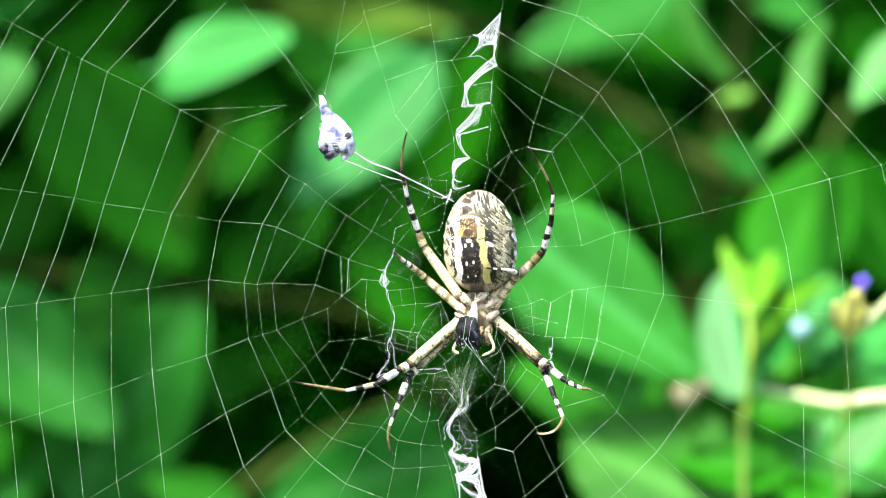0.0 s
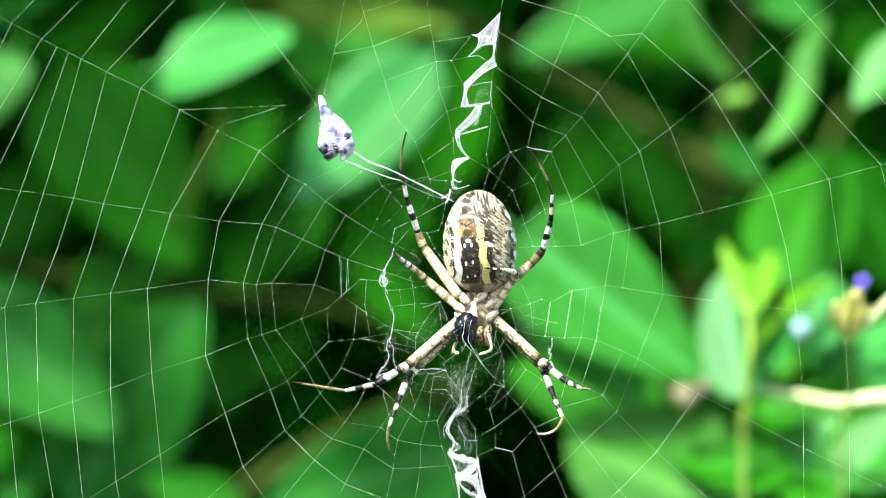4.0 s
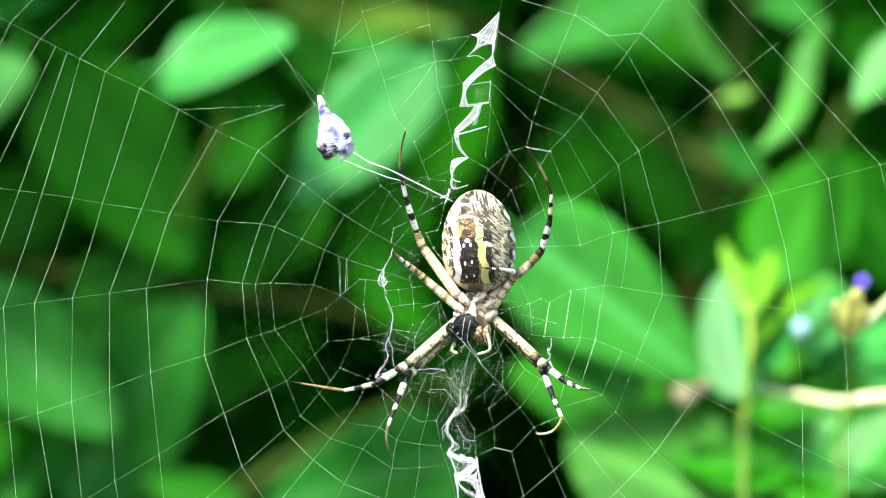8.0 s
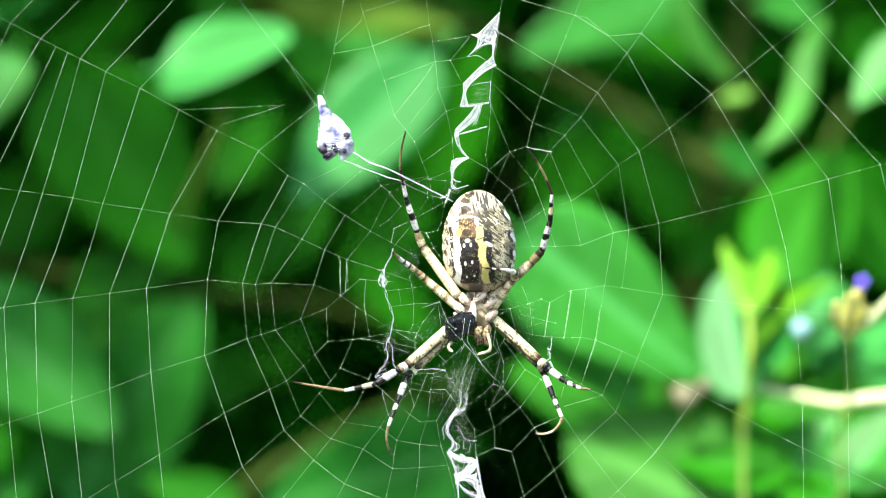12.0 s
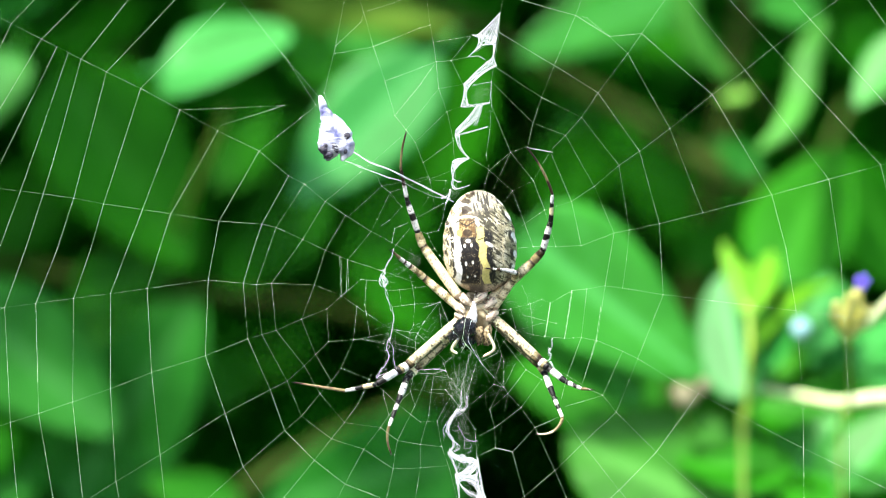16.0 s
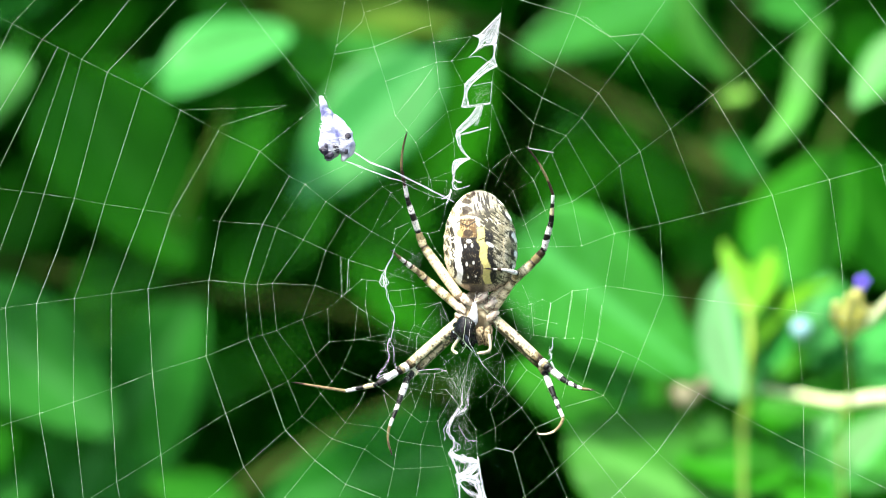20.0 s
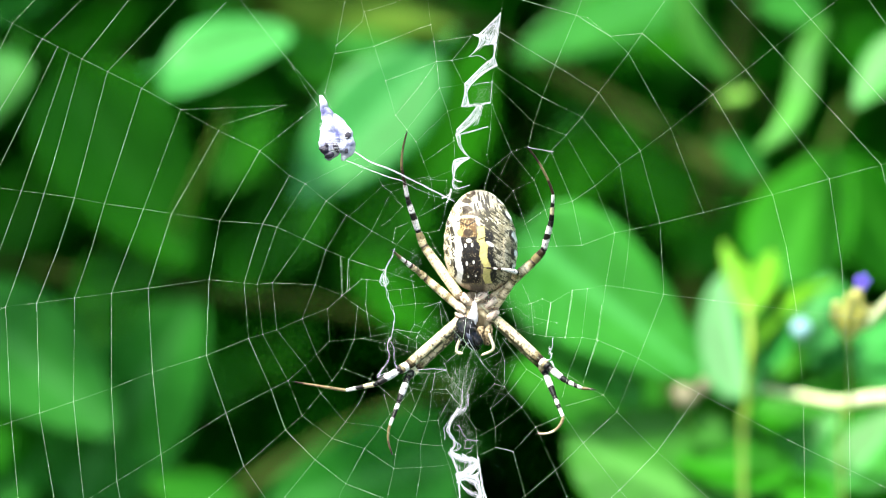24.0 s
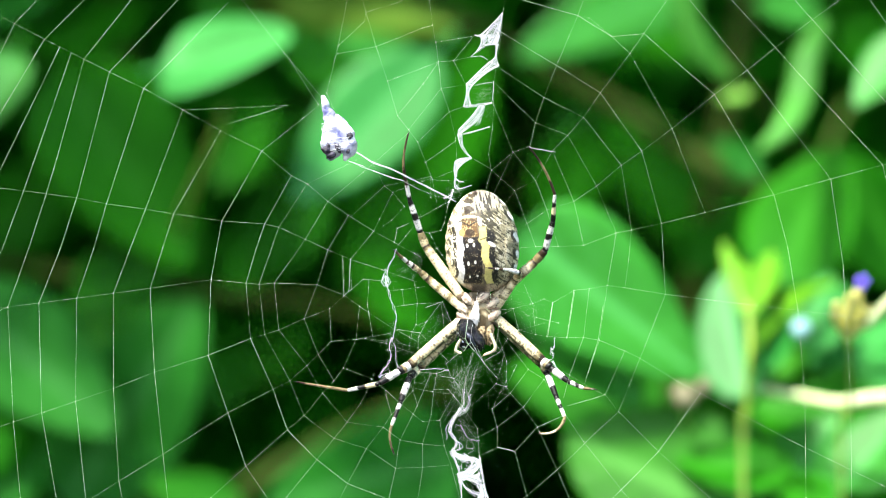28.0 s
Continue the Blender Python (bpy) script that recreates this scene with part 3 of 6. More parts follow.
def flower():
    """A small violet flower on a bunch of pointed calyx tubes."""
    foot, head = Vector((0.0627, 0.0516, 0.5859)), Vector((0.0621, 0.0408, 0.5952))
    cal = None
    for k in range(7):
        a = k * 0.9
        tip = foot.lerp(head, 0.6 + 0.11 * (k % 3)) + Vector((math.cos(a) * 0.0027 - 0.0006, math.sin(a) * 0.0016, 0.0007 * (k % 2)))
        bm = bmesh.new()
        tube(bm, [p - plant.location for p in smooth_line([foot, foot.lerp(tip, 0.5) + Vector((math.cos(a), math.sin(a), 0)) * 0.0008, tip], 4)], [0.0003, 0.0005, 0.0006, 0.00065, 0.00065, 0.0006, 0.00045, 0.0003, 0.0001], 7)
        part("calyx", bm, CALYX, plant, "yellowish straw-coloured calyx tube")
    for centre, size in (((0.0424, 0.085, 0.5741), (0.0021, 0.0014, 0.002)), ((0.0454, 0.083, 0.5761), (0.0012, 0.001, 0.0014))):
        bm = bmesh.new()
        blob(bm, Vector(centre) - plant.location, size, None, 12, 14, 0.5, 1.8)
        part("withered_flower", bm, WITHERED, plant, "withered pinkish tan flower head")
    stem(plant, [(0.0417, 0.085, 0.5724), (0.0461, 0.096, 0.5651), (0.0559, 0.099, 0.5586)], 0.0004, 0.0007, STEM, "stalk")
    # Pale blue lump added for a small white-blue spot.
    bm = bmesh.new()
    blob(bm, Vector((0.0612, 0.078, 0.5864)) - plant.location, (0.0016, 0.0012, 0.0016), None, 12, 14, 0.3, 1.5)
    part("blue_lump", bm, surface("lump_pale_blue", (0.16, 0.36, 0.4), (0.3, 0.5, 0.55), 300, 0.35), plant, "pale blue rounded lump")
    bm = bmesh.new()
    tube(bm, [foot.lerp(head, t) - plant.location for t in (0.3, 0.6, 0.9)], [0.0004, 0.0004, 0.0006], 7)
    neck = part("flower_tube", bm, CALYX, plant)
    for k in range(5):
        a = k * 2 * math.pi / 5 + 0.3
        bm = bmesh.new()
        blob(bm, (0, 0, 0.0006), (0.0006, 0.0003, 0.0008), rings=8, sides=10, rough=0.25)
        ob = part("petal", bm, PETAL, neck, "violet-blue petal")
        ob.matrix_local = Matrix.Translation(head - plant.location) @ pose(0, 0, 0, 12, 0, 8) @ pose(0, 0, 0, 0, math.degrees(a), 0) @ pose(0, 0, 0, 20, 0, 0)


flower()


# ---- web ----
web = thing("orb_web", "white silk orb web hung before the shrub, holed near its hub", "spider web", HUB)
SPOKES = []
THREAD = 0.014


def at(r, a):
    """A point of the web's plane, in millimetres and degrees from the hub."""
    return Vector((r * math.cos(radians(a)), 0, r * math.sin(radians(a))))


def on(i, r):
    """The point at that distance from the hub on a spoke."""
    pts = SPOKES[i]
    for p, q in zip(pts, pts[1:]):
        if p.length <= r <= q.length:
            return p.lerp(q, (r - p.length) / max(q.length - p.length, 1e-6))
    return min(pts, key=lambda p: abs(p.length - r)).copy()


def thread(name, pts, radius=THREAD, material=None, sag=0.0, beads=0.0, label=""):
    """A silk thread through pts, in millimetres, with small beads of glue."""
    rng = random.Random(len(web.children))
    bm = bmesh.new()
    for p, q in zip(pts, pts[1:]):
        n = max(3, int((q - p).length / 1.2))
        line = [p.lerp(q, k / n) + Vector((0, rng.uniform(-0.03, 0.03), -sag * 4 * (k / n) * (1 - k / n) * (q - p).length)) for k in range(n + 1)]
        # Thickness swells along the thread so that some stretches look like glints.
        glint = rng.uniform(0, 90)
        tube(bm, [v * MM for v in line], [radius * MM * max(0.5, 0.95 + 0.8 * noise.noise(Vector((glint, (q - p).length * k / n * 0.22, 0)))) * rng.uniform(0.85, 1.15) for k in range(n + 1)], 5)
        along = 0.0
        while beads and along < (q - p).length:
            along += rng.uniform(0.15, 1.5) / beads
            t = min(1.0, along / (q - p).length)
            size = rng.choice((0.024, 0.03, 0.036, 0.066)) * MM
            blob(bm, (p.lerp(q, t)) * MM, (size, size, size * 1.3), rings=4, sides=5)
    for p in pts[1:-1]:
        blob(bm, p * MM, (max(0.072, radius * 3) * MM,) * 3, rings=5, sides=6)
    return part(name, bm, material or SILK, web, label)


def spoke(*knots):
    SPOKES.append([at(*k) for k in knots])
    thread("radial_thread", SPOKES[-1], THREAD * 0.62, beads=0.25)


def strand(*pts, beads=0.85, radius=THREAD):
    # turns 13 to 26 mm from the hub are thinner and less beaded, so that they look fainter
    away = sum(p.length for p in pts) / len(pts)
    inner = 13 < away < 26
    thread("capture_thread", list(pts), radius * (0.68 if inner else 1.05), sag=0.004, beads=beads * (0.4 if inner else 1.1))


spoke((11.6, 100.4), (13.28, 108.4), (18.25, 122.5), (21.54, 128.1), (26.18, 127.9), (30.07, 127.2), (37.67, 127.8), (46.14, 127.9), (55.87, 127.9))
spoke((7.77, 144.2), (11.36, 146.3), (14.29, 147.4), (18, 147.5), (21.07, 147.2), (24.42, 146.2), (26.6, 146.8), (31.34, 145.7), (36.99, 147), (42.33, 147.5), (47.49, 147.9), (52.54, 148.5), (56.06, 148.8), (61.53, 149.2), (65.72, 149.4), (74.5, 149.8))
spoke((6.8, 168.1), (11.44, 165.1), (15.49, 164.3), (18.51, 163.1), (21.58, 161.9), (25.17, 161), (26.96, 161.4), (32.14, 163.8), (38.12, 165), (41.65, 165.5), (46.5, 166.2), (50.27, 166.4), (54.06, 166.8), (56.88, 167.1), (65.87, 167.9))
spoke((8.67, 226.6), (10.49, 204.9), (12.84, 191), (13.88, 186.7), (15.75, 180.8), (19.07, 176.8), (24.39, 177), (26.27, 177.6), (27.89, 177.4), (32.24, 177), (39.76, 179.1), (44.31, 180), (48.86, 180.7), (53.56, 181.3), (57.43, 181.7), (64.45, 182.2))
spoke((9.21, 171.3), (13.41, 172.5), (15.75, 181.3), (17.6, 186.2), (20.89, 188.7), (24.23, 190.8), (26.06, 191.3), (27.87, 191.6), (33.45, 193.3), (40.41, 194), (45.84, 194.9), (50.79, 195.3), (55.23, 195.6), (58.9, 195.7), (67.02, 196.1))
spoke((9.08, 229.1), (11.5, 211.6), (14.24, 203.2), (18.29, 199), (20.36, 201.8), (22.19, 203.8), (24.89, 205.8), (27.24, 205.9), (33.56, 206.2), (43.05, 207.6), (49.45, 208.1), (54.97, 208.5), (64.86, 209.1))
spoke((10.96, 206.6), (15.33, 202), (18.26, 210.4), (20.12, 212.6), (22.13, 214), (25.64, 216.3), (28.36, 216.7), (35.19, 217.6), (40.98, 218.2), (49.3, 218.7))
spoke((15.42, 219.5), (17.83, 223.4), (19.3, 225), (22.13, 226.2), (24.71, 226.7), (28.09, 227.3), (33.95, 227.9), (41.16, 228.4))
spoke((13.81, 239.5), (17.96, 236.9), (19.82, 236.8), (23.2, 236.1), (28.1, 237.1), (30.68, 237.6), (36.73, 239))
spoke((10.96, 243.4), (15.5, 244.6), (20.19, 244.3), (21.93, 245.5), (23.61, 246.8), (27.49, 248.3), (33.43, 250.4))
spoke((10.66, 246.8), (12.74, 249.1), (15.83, 252), (19.61, 252.3), (22.37, 254.6), (24.62, 255.2), (26.74, 255.6), (32.3, 257.2))
spoke((8.52, 279.5), (10.83, 286.9), (12.36, 290.9), (13.32, 291.6), (15.57, 294.7), (18.53, 296.5), (24.39, 296.1), (27.96, 295.7), (34.76, 295))
spoke((7, 306.9), (11.84, 307.1), (14, 310.5), (19.1, 308), (23.13, 307.3), (30.7, 307.5), (39.91, 307.9))
spoke((6.69, 312.9), (12.38, 317.3), (15.91, 320.4), (19.19, 321.7), (20.89, 322.9), (23.5, 321.3), (30.46, 319.9), (37.74, 319.5), (47.15, 319.2))
spoke((5.2, 312.3), (7.49, 322.6), (9.53, 327.6), (10.84, 330.6), (13.12, 335.1), (15.03, 338.7), (16.98, 340), (20.4, 339.5), (22.49, 339), (27.76, 337), (31.07, 336.5), (37.6, 335.8), (43.54, 335.3), (56.37, 335), (63.41, 334.8))
spoke((4.08, 329), (5.58, 340.2), (7.8, 350.7), (9.13, 355.6), (10.22, 353.3), (12.81, 1.6), (14.71, 2.2), (16.97, 3.3), (19.12, 2.1), (24.15, 359.7), (30.32, 358.3), (40.65, 357), (46.28, 356.5), (58.31, 355.2))
spoke((8.17, 43.3), (9.93, 35.8), (12.31, 28.2), (15.21, 23), (19.55, 22.5), (21.44, 21.5), (25.2, 20.1), (30.73, 19), (39.54, 18), (46.85, 17.6), (53.51, 17.3), (60.72, 16.9))
spoke((10.71, 51.6), (14.02, 47.6), (17.15, 41.7), (20.51, 40.4), (24.53, 40.4), (27.59, 39.7), (32.28, 39.3), (39.01, 39.2), (44.06, 38.9), (48.54, 38.9), (54.28, 38.7), (65.05, 38.2))
spoke((11.18, 69.9), (13.86, 66.8), (16.15, 60.1), (20.35, 60.1), (23, 58.4), (25.94, 57.3), (29.61, 57.1), (35.7, 56.4), (38.71, 56.3), (43.39, 56.2), (50.48, 56.3))
spoke((12.57, 77.1), (18.27, 73.3), (19.63, 68), (22.62, 69.2), (25.94, 69.5), (30.68, 69.3), (36.92, 68.9), (39.73, 69), (45.63, 69.3))
spoke((12.37, 81.9), (13.81, 81.3), (15.48, 80.4), (17.3, 82.6), (20.47, 82.5), (23.49, 83), (26.41, 83.8), (32.57, 83.2), (34.87, 83.5), (37.36, 83.2), (43.72, 83.1))
spoke((12.68, 96.3), (15.49, 96.2), (19.34, 95.6), (22.7, 96.7), (25.67, 98.2), (28.98, 97.9), (31.45, 97.9), (33.59, 98.1), (36.76, 98), (43.81, 97.8))
spoke((11.96, 110.6), (14.92, 108.6), (17.18, 109), (19.88, 109.3), (21.71, 110.8), (23.85, 112.4), (28.26, 111.4), (32.77, 111), (37.19, 110.4), (40.26, 110.1), (46.95, 110.1))
spoke((26.18, 127.9), (30.6, 125.7), (34.79, 118.2), (39.2, 113.1), (46.27, 107.6))
spoke((8.4, 270), (12.77, 260.5), (16.21, 256.3), (19.18, 260.1), (21.82, 263.9), (25.93, 267.2), (31.51, 268.7))
spoke((8.47, 277.1), (11.9, 270), (14.04, 265.7), (16.82, 272.9), (20.19, 273), (23.14, 273.5), (31.57, 273.8))
spoke((6.6, 302), (9.49, 297.7), (11.71, 292.1), (14.59, 280.5), (16.91, 281.2), (19.4, 280))
strand(at(65.54, 156.7), on(1, 65.72), at(64.83, 145.5))
strand(at(63.2, 162.3), on(1, 61.53), at(60.14, 142.3), beads=.5, radius=THREAD * 1.12)
strand(at(61.09, 168.4), on(1, 59.4), beads=.5, radius=THREAD * 1.12)
strand(at(60.91, 181), at(58.36, 174.6), on(2, 56.88), on(1, 57.81), beads=1, radius=THREAD * 1.12)
strand(at(61.5, 191.8), at(60.13, 182.7), on(3, 57.43))
strand(on(3, 57.43), at(55.09, 174.2), on(2, 54.06), at(53.97, 161.9), on(1, 56.06), at(55.66, 138.8), beads=1, radius=THREAD * 1.12)
strand(on(3, 53.56), at(51.19, 173.8), on(2, 50.27), on(1, 52.54), at(51.43, 134.4), beads=.7, radius=THREAD * 1.12)
strand(on(3, 48.86), at(47.09, 173.3), on(2, 46.5), on(1, 47.86), at(46.96, 129.9), beads=.7, radius=THREAD * 1.12)
strand(on(3, 44.31), at(42.57, 172.5), on(2, 41.65), on(1, 42.33), beads=1, radius=THREAD * 1.12)
strand(on(3, 39.76), at(38.62, 171.8), on(2, 38.12), on(1, 36.99), beads=.8, radius=THREAD * 1.12)
strand(on(3, 32.24), at(31.98, 170), on(2, 32.14), on(1, 31.34), beads=1.5, radius=THREAD * 1.12)
strand(on(3, 27.89), at(27.17, 168.3), on(2, 26.96), on(1, 26.6), beads=.8, radius=THREAD * 1.12)
strand(on(3, 26.27), at(25.32, 167.4), on(2, 25.17), on(1, 24.42), beads=.8, radius=THREAD * 1.12)
strand(on(3, 24.39), on(2, 21.58), on(1, 21.07))
strand(on(4, 20.89), on(3, 19.07), on(2, 18.51), on(1, 18))
strand(on(2, 15.49), on(1, 14.29))
strand(at(61.51, 204.9), on(4, 58.9), on(3, 57.43), beads=1, radius=THREAD * 1.12)
strand(at(57.48, 206.8), on(4, 55.23), on(3, 53.56), beads=1, radius=THREAD * 1.12)
strand(on(5, 54.25), on(4, 50.79), on(3, 48.86), beads=1, radius=THREAD * 1.12)
strand(at(50.3, 211), on(5, 49.45), on(4, 45.84), on(3, 44.31), beads=1, radius=THREAD * 1.12)
strand(at(45.59, 214.6), on(5, 43.05), on(4, 40.41), on(3, 39.76), beads=.7, radius=THREAD * 1.12)
strand(at(35.89, 226.2), on(6, 35.19), on(5, 33.56), on(4, 33.45), on(3, 32.24), beads=2, radius=THREAD * 1.12)
strand(on(9, 27.49), on(8, 28.1), on(7, 28.09), on(6, 28.36), on(5, 27.24), on(4, 27.87), on(3, 27.89))
strand(on(24, 21.41), on(10, 22.37), on(9, 23.61), on(8, 23.2), on(7, 24.71), on(6, 25.64), on(5, 24.89), on(4, 26.06), on(3, 26.27))
strand(on(24, 19.22), on(10, 19.61), on(9, 20.19), on(8, 19.82), on(7, 22.13), on(6, 22.13), on(5, 22.19), on(4, 24.23), on(3, 24.39))
strand(on(6, 20.12), on(5, 20.36), on(4, 20.89))
strand(on(24, 16.94), on(24, 16.21), at(16.97, 249.5), on(9, 16.59), on(8, 16.24), at(15.98, 228.9), on(7, 16.23), on(6, 18.26))
strand(on(5, 18.29), on(4, 17.6))
strand(on(1, 42.33), at(32.57, 134.3), radius=THREAD * 0.6)
strand(at(37.08, 145.8), at(32.57, 134.3), radius=THREAD * 0.6)
strand(on(1, 31.34), at(30.4, 138.5), on(0, 29.96), radius=THREAD * 0.6)
strand(on(0, 36.8), at(30.12, 128.9), on(0, 26.18), radius=THREAD * 0.6)
strand(on(1, 24.42), on(0, 21.54), radius=THREAD * 0.6)
strand(on(1, 21.07), at(20.08, 131.5), on(22, 21.44), radius=THREAD * 0.6)
strand(on(1, 17.66), at(17.08, 128.8), on(22, 15.3), radius=THREAD * 0.6)
strand(on(1, 14.29), at(15.82, 127.6), on(22, 15.1), radius=THREAD * 0.6)
strand(on(0, 20.68), at(17.08, 128.8), at(15.82, 127.6), at(13.64, 127.3))
strand(on(22, 37.19), at(37.18, 104.2), on(21, 38.12), radius=THREAD * 0.6)
strand(on(23, 34.79), at(36.14, 111.6), on(22, 37.19), radius=THREAD * 0.6)
strand(on(22, 32.77), at(33.43, 100.3), on(21, 33.55), radius=THREAD * 0.6)
strand(on(23, 34.08), on(22, 32.77), radius=THREAD * 0.6)
strand(on(21, 28.98), at(26.57, 102.9), on(22, 23.85), radius=THREAD * 0.6)
strand(on(22, 28.26), on(21, 28.98), radius=THREAD * 0.6)
strand(on(21, 31.45), at(31.85, 89.7), radius=THREAD * 0.6)
strand(on(21, 28.98), at(28.92, 94.2), at(29.33, 89.7), radius=THREAD * 0.6)
strand(at(31.85, 89.4), at(28.92, 94.2), at(26.05, 91.5))
strand(on(21, 25.67), at(25.91, 91.2), radius=THREAD * 0.6)
strand(on(22, 21.71), on(21, 25.67), radius=THREAD * 0.6)
strand(on(22, 19.88), on(21, 22.7), at(23.45, 90), radius=THREAD * 0.6)
strand(on(22, 17.18), on(21, 18.99))
strand(on(22, 14.92), on(21, 15.49))
strand(on(20, 32.57), at(29.97, 66.6), on(18, 29.61), on(17, 27.59), on(16, 25.2), beads=.35)
strand(on(20, 28.37), on(19, 25.94), on(18, 25.94), on(17, 24.53), on(16, 21.44), beads=.35)
strand(on(20, 26.41), on(19, 22.62), on(18, 23), on(17, 20.51), on(16, 19.55), beads=.35)
strand(on(20, 23.49), on(19, 18.27), on(18, 16.15), on(17, 14.02), on(16, 12.31))
strand(at(37.12, 81.9), on(19, 36.92), at(36.34, 61.2), on(18, 38.71), on(17, 39.01), on(16, 39.54), at(39.74, 8.1), on(15, 40.65), at(43.31, 343.1), at(48.99, 328.1))
strand(on(19, 36.92), at(37.19, 66.7), at(36.34, 61.2), radius=THREAD * 0.6)
strand(at(36.34, 61.2), on(18, 35.7), on(17, 32.28), on(16, 30.73), radius=THREAD * 0.6)
strand(on(18, 20.35), on(17, 17.15), on(16, 15.21))
strand(on(20, 15.48), on(18, 13.86), on(16, 9.93))
strand(on(20, 15.48), on(19, 18.27))
strand(at(16.8, 89.5), on(20, 15.62))
strand(at(45.65, 54.4), on(17, 44.06), on(16, 46.85), at(46.33, 4.3), at(48.77, 345), at(53.88, 331.3), beads=.35)
strand(at(48.81, 49.5), on(17, 48.54), on(16, 53.51), at(53.66, 7.5))
strand(at(54.23, 43.2), on(17, 54.28), at(57.16, 23.3))
strand(at(61.46, 37.1), at(61.59, 31.5))
strand(on(13, 18.04), on(14, 16.98), on(15, 16.97), on(16, 19.55), beads=2, radius=THREAD * 1.12)
strand(on(15, 19.12), at(20.04, 12.1), on(16, 21.44), beads=1, radius=THREAD * 1.12)
strand(on(13, 23.5), on(14, 22.49), at(23.27, 353.1), on(15, 24.15), on(16, 25.2), beads=1.5, radius=THREAD * 1.12)
strand(at(17.35, 311.7), on(13, 15.91), on(14, 15.03), on(15, 14.71), beads=1, radius=THREAD * 1.12)
strand(on(14, 13.12), on(15, 12.81), beads=2.5, radius=THREAD * 1.12)
strand(on(14, 10.84), on(15, 10.22), beads=2, radius=THREAD * 1.12)
strand(on(14, 9.53), on(15, 7.8))
strand(on(14, 7.49), on(15, 5.58))
strand(on(13, 20.89), on(14, 20.4), beads=.6, radius=THREAD * 1.12)
strand(at(31.62, 297.7), on(12, 30.7), on(13, 30.46), on(14, 31.07), beads=.35)
strand(at(18.37, 310.4), on(13, 20.89))
strand(on(12, 11.84), on(11, 13.32), on(26, 14.59))
strand(on(12, 14), on(11, 15.57), on(26, 16.91), on(25, 17.87))
strand(on(12, 19.1), on(11, 18.53), at(20.35, 285.6), on(26, 19.4), on(25, 20.19))
strand(on(13, 23.5), at(23.21, 311.6), on(11, 24.39), at(26.02, 285.6), at(27.05, 280.4))
strand(at(20.35, 285.6), at(26.15, 285.5))
strand(on(2, 16.58), on(3, 15.75), beads=1, radius=THREAD * 1.12)
strand(on(2, 15.49), on(4, 14.83), on(3, 15.75), beads=2, radius=THREAD * 1.12)
strand(on(1, 11.36), at(12.15, 138.5), at(11.56, 130.8))
strand(on(3, 13.88), on(6, 15.33))
strand(on(4, 12.72), at(12.89, 186.2), on(6, 13.29))
strand(at(5.87, 197.4), at(3.65, 196.7), at(4.27, 235))
strand(on(3, 8.96), at(10.58, 232.5), at(13.21, 238))
strand(on(3, 10.49), at(7.98, 217.9), at(8.85, 251.6))
strand(on(10, 12.74), at(12.22, 256.8), on(25, 14.04))
strand(at(7.06, 277.4), on(11, 8.94), on(11, 10.83))
strand(at(11.84, 235.8), on(10, 10.8), at(9.86, 253.5))
strand(on(9, 15.36), on(8, 14.03), at(13.02, 233.7))
strand(on(8, 17.96), at(16.4, 230.2), at(15.98, 228.9))


def flat(x, z):
    """A point of the web's plane, in millimetres from the hub."""
    return Vector((x, 0, z))


# the torn inner turns round the hub
strand(flat(12.9, 0.15), flat(11.95, -5.6), beads=0.8, radius=THREAD * 2.3)
strand(flat(10.15, -1.35), flat(9.55, -5.4), beads=1.2, radius=THREAD * 1.9)
strand(flat(16.45, -1.45), flat(15.85, -5.6), flat(14.35, -10.5), beads=1.0, radius=THREAD * 1.9)
strand(flat(1.45, -1.45), flat(2.5, -2.5), flat(3.55, -4.1), flat(3.2, -6.3), beads=0.6, radius=THREAD * 0.9)
strand(flat(2.45, 0.7), flat(2.45, -1.2), beads=1.2, radius=THREAD * 0.6)
strand(flat(-0.35, -3.1), flat(-0.7, -5.6), flat(-0.3, -6.3), flat(-0.9, -7.3), beads=0, radius=THREAD * 1.6)
strand(flat(-0.3, -6.3), flat(0.5, -7.2), beads=0, radius=THREAD * 1.4)
strand(flat(-2.3, -4.2), flat(-0.3, -6.3), beads=0, radius=THREAD * 0.8)
strand(flat(7.72, -1.43), flat(6.67, 1.02), beads=0.4, radius=THREAD * 0.62)
strand(flat(3.52, -2.83), flat(5.34, -1.92), beads=0.4, radius=THREAD * 0.62)
strand(flat(4.92, 1.37), flat(5.06, -0.73), beads=0.4, radius=THREAD * 0.62)
strand(flat(5.90, -4.58), flat(9.12, -3.67), beads=0.4, radius=THREAD * 0.62)
strand(flat(6.67, -2.62), flat(10.87, -3.67), beads=0.4, radius=THREAD * 0.62)
strand(flat(-9.43, -1.64), flat(-6.63, -1.29), flat(-3.69, -1.15), beads=0.4, radius=THREAD * 0.62)
strand(flat(-6.63, -1.08), flat(-6.91, 1.02), flat(-7.19, 2.07), beads=0.4, radius=THREAD * 0.62)
strand(flat(-6.63, -1.08), flat(-6.77, -3.88), flat(-7.26, -4.79), flat(-7.68, -7.03), beads=0.4, radius=THREAD * 0.62)
strand(flat(-3.69, -1.15), flat(-3.48, -2.62), flat(-1.73, -4.23), beads=0.4, radius=THREAD * 0.62)
strand(flat(-3.48, -2.62), flat(-3.13, -5.63), beads=0.4, radius=THREAD * 0.62)
strand(flat(-3.69, -1.15), flat(-5.58, -3.67), flat(-6.49, -5.49), flat(-6.56, -7.38), beads=0.4, radius=THREAD * 0.62)
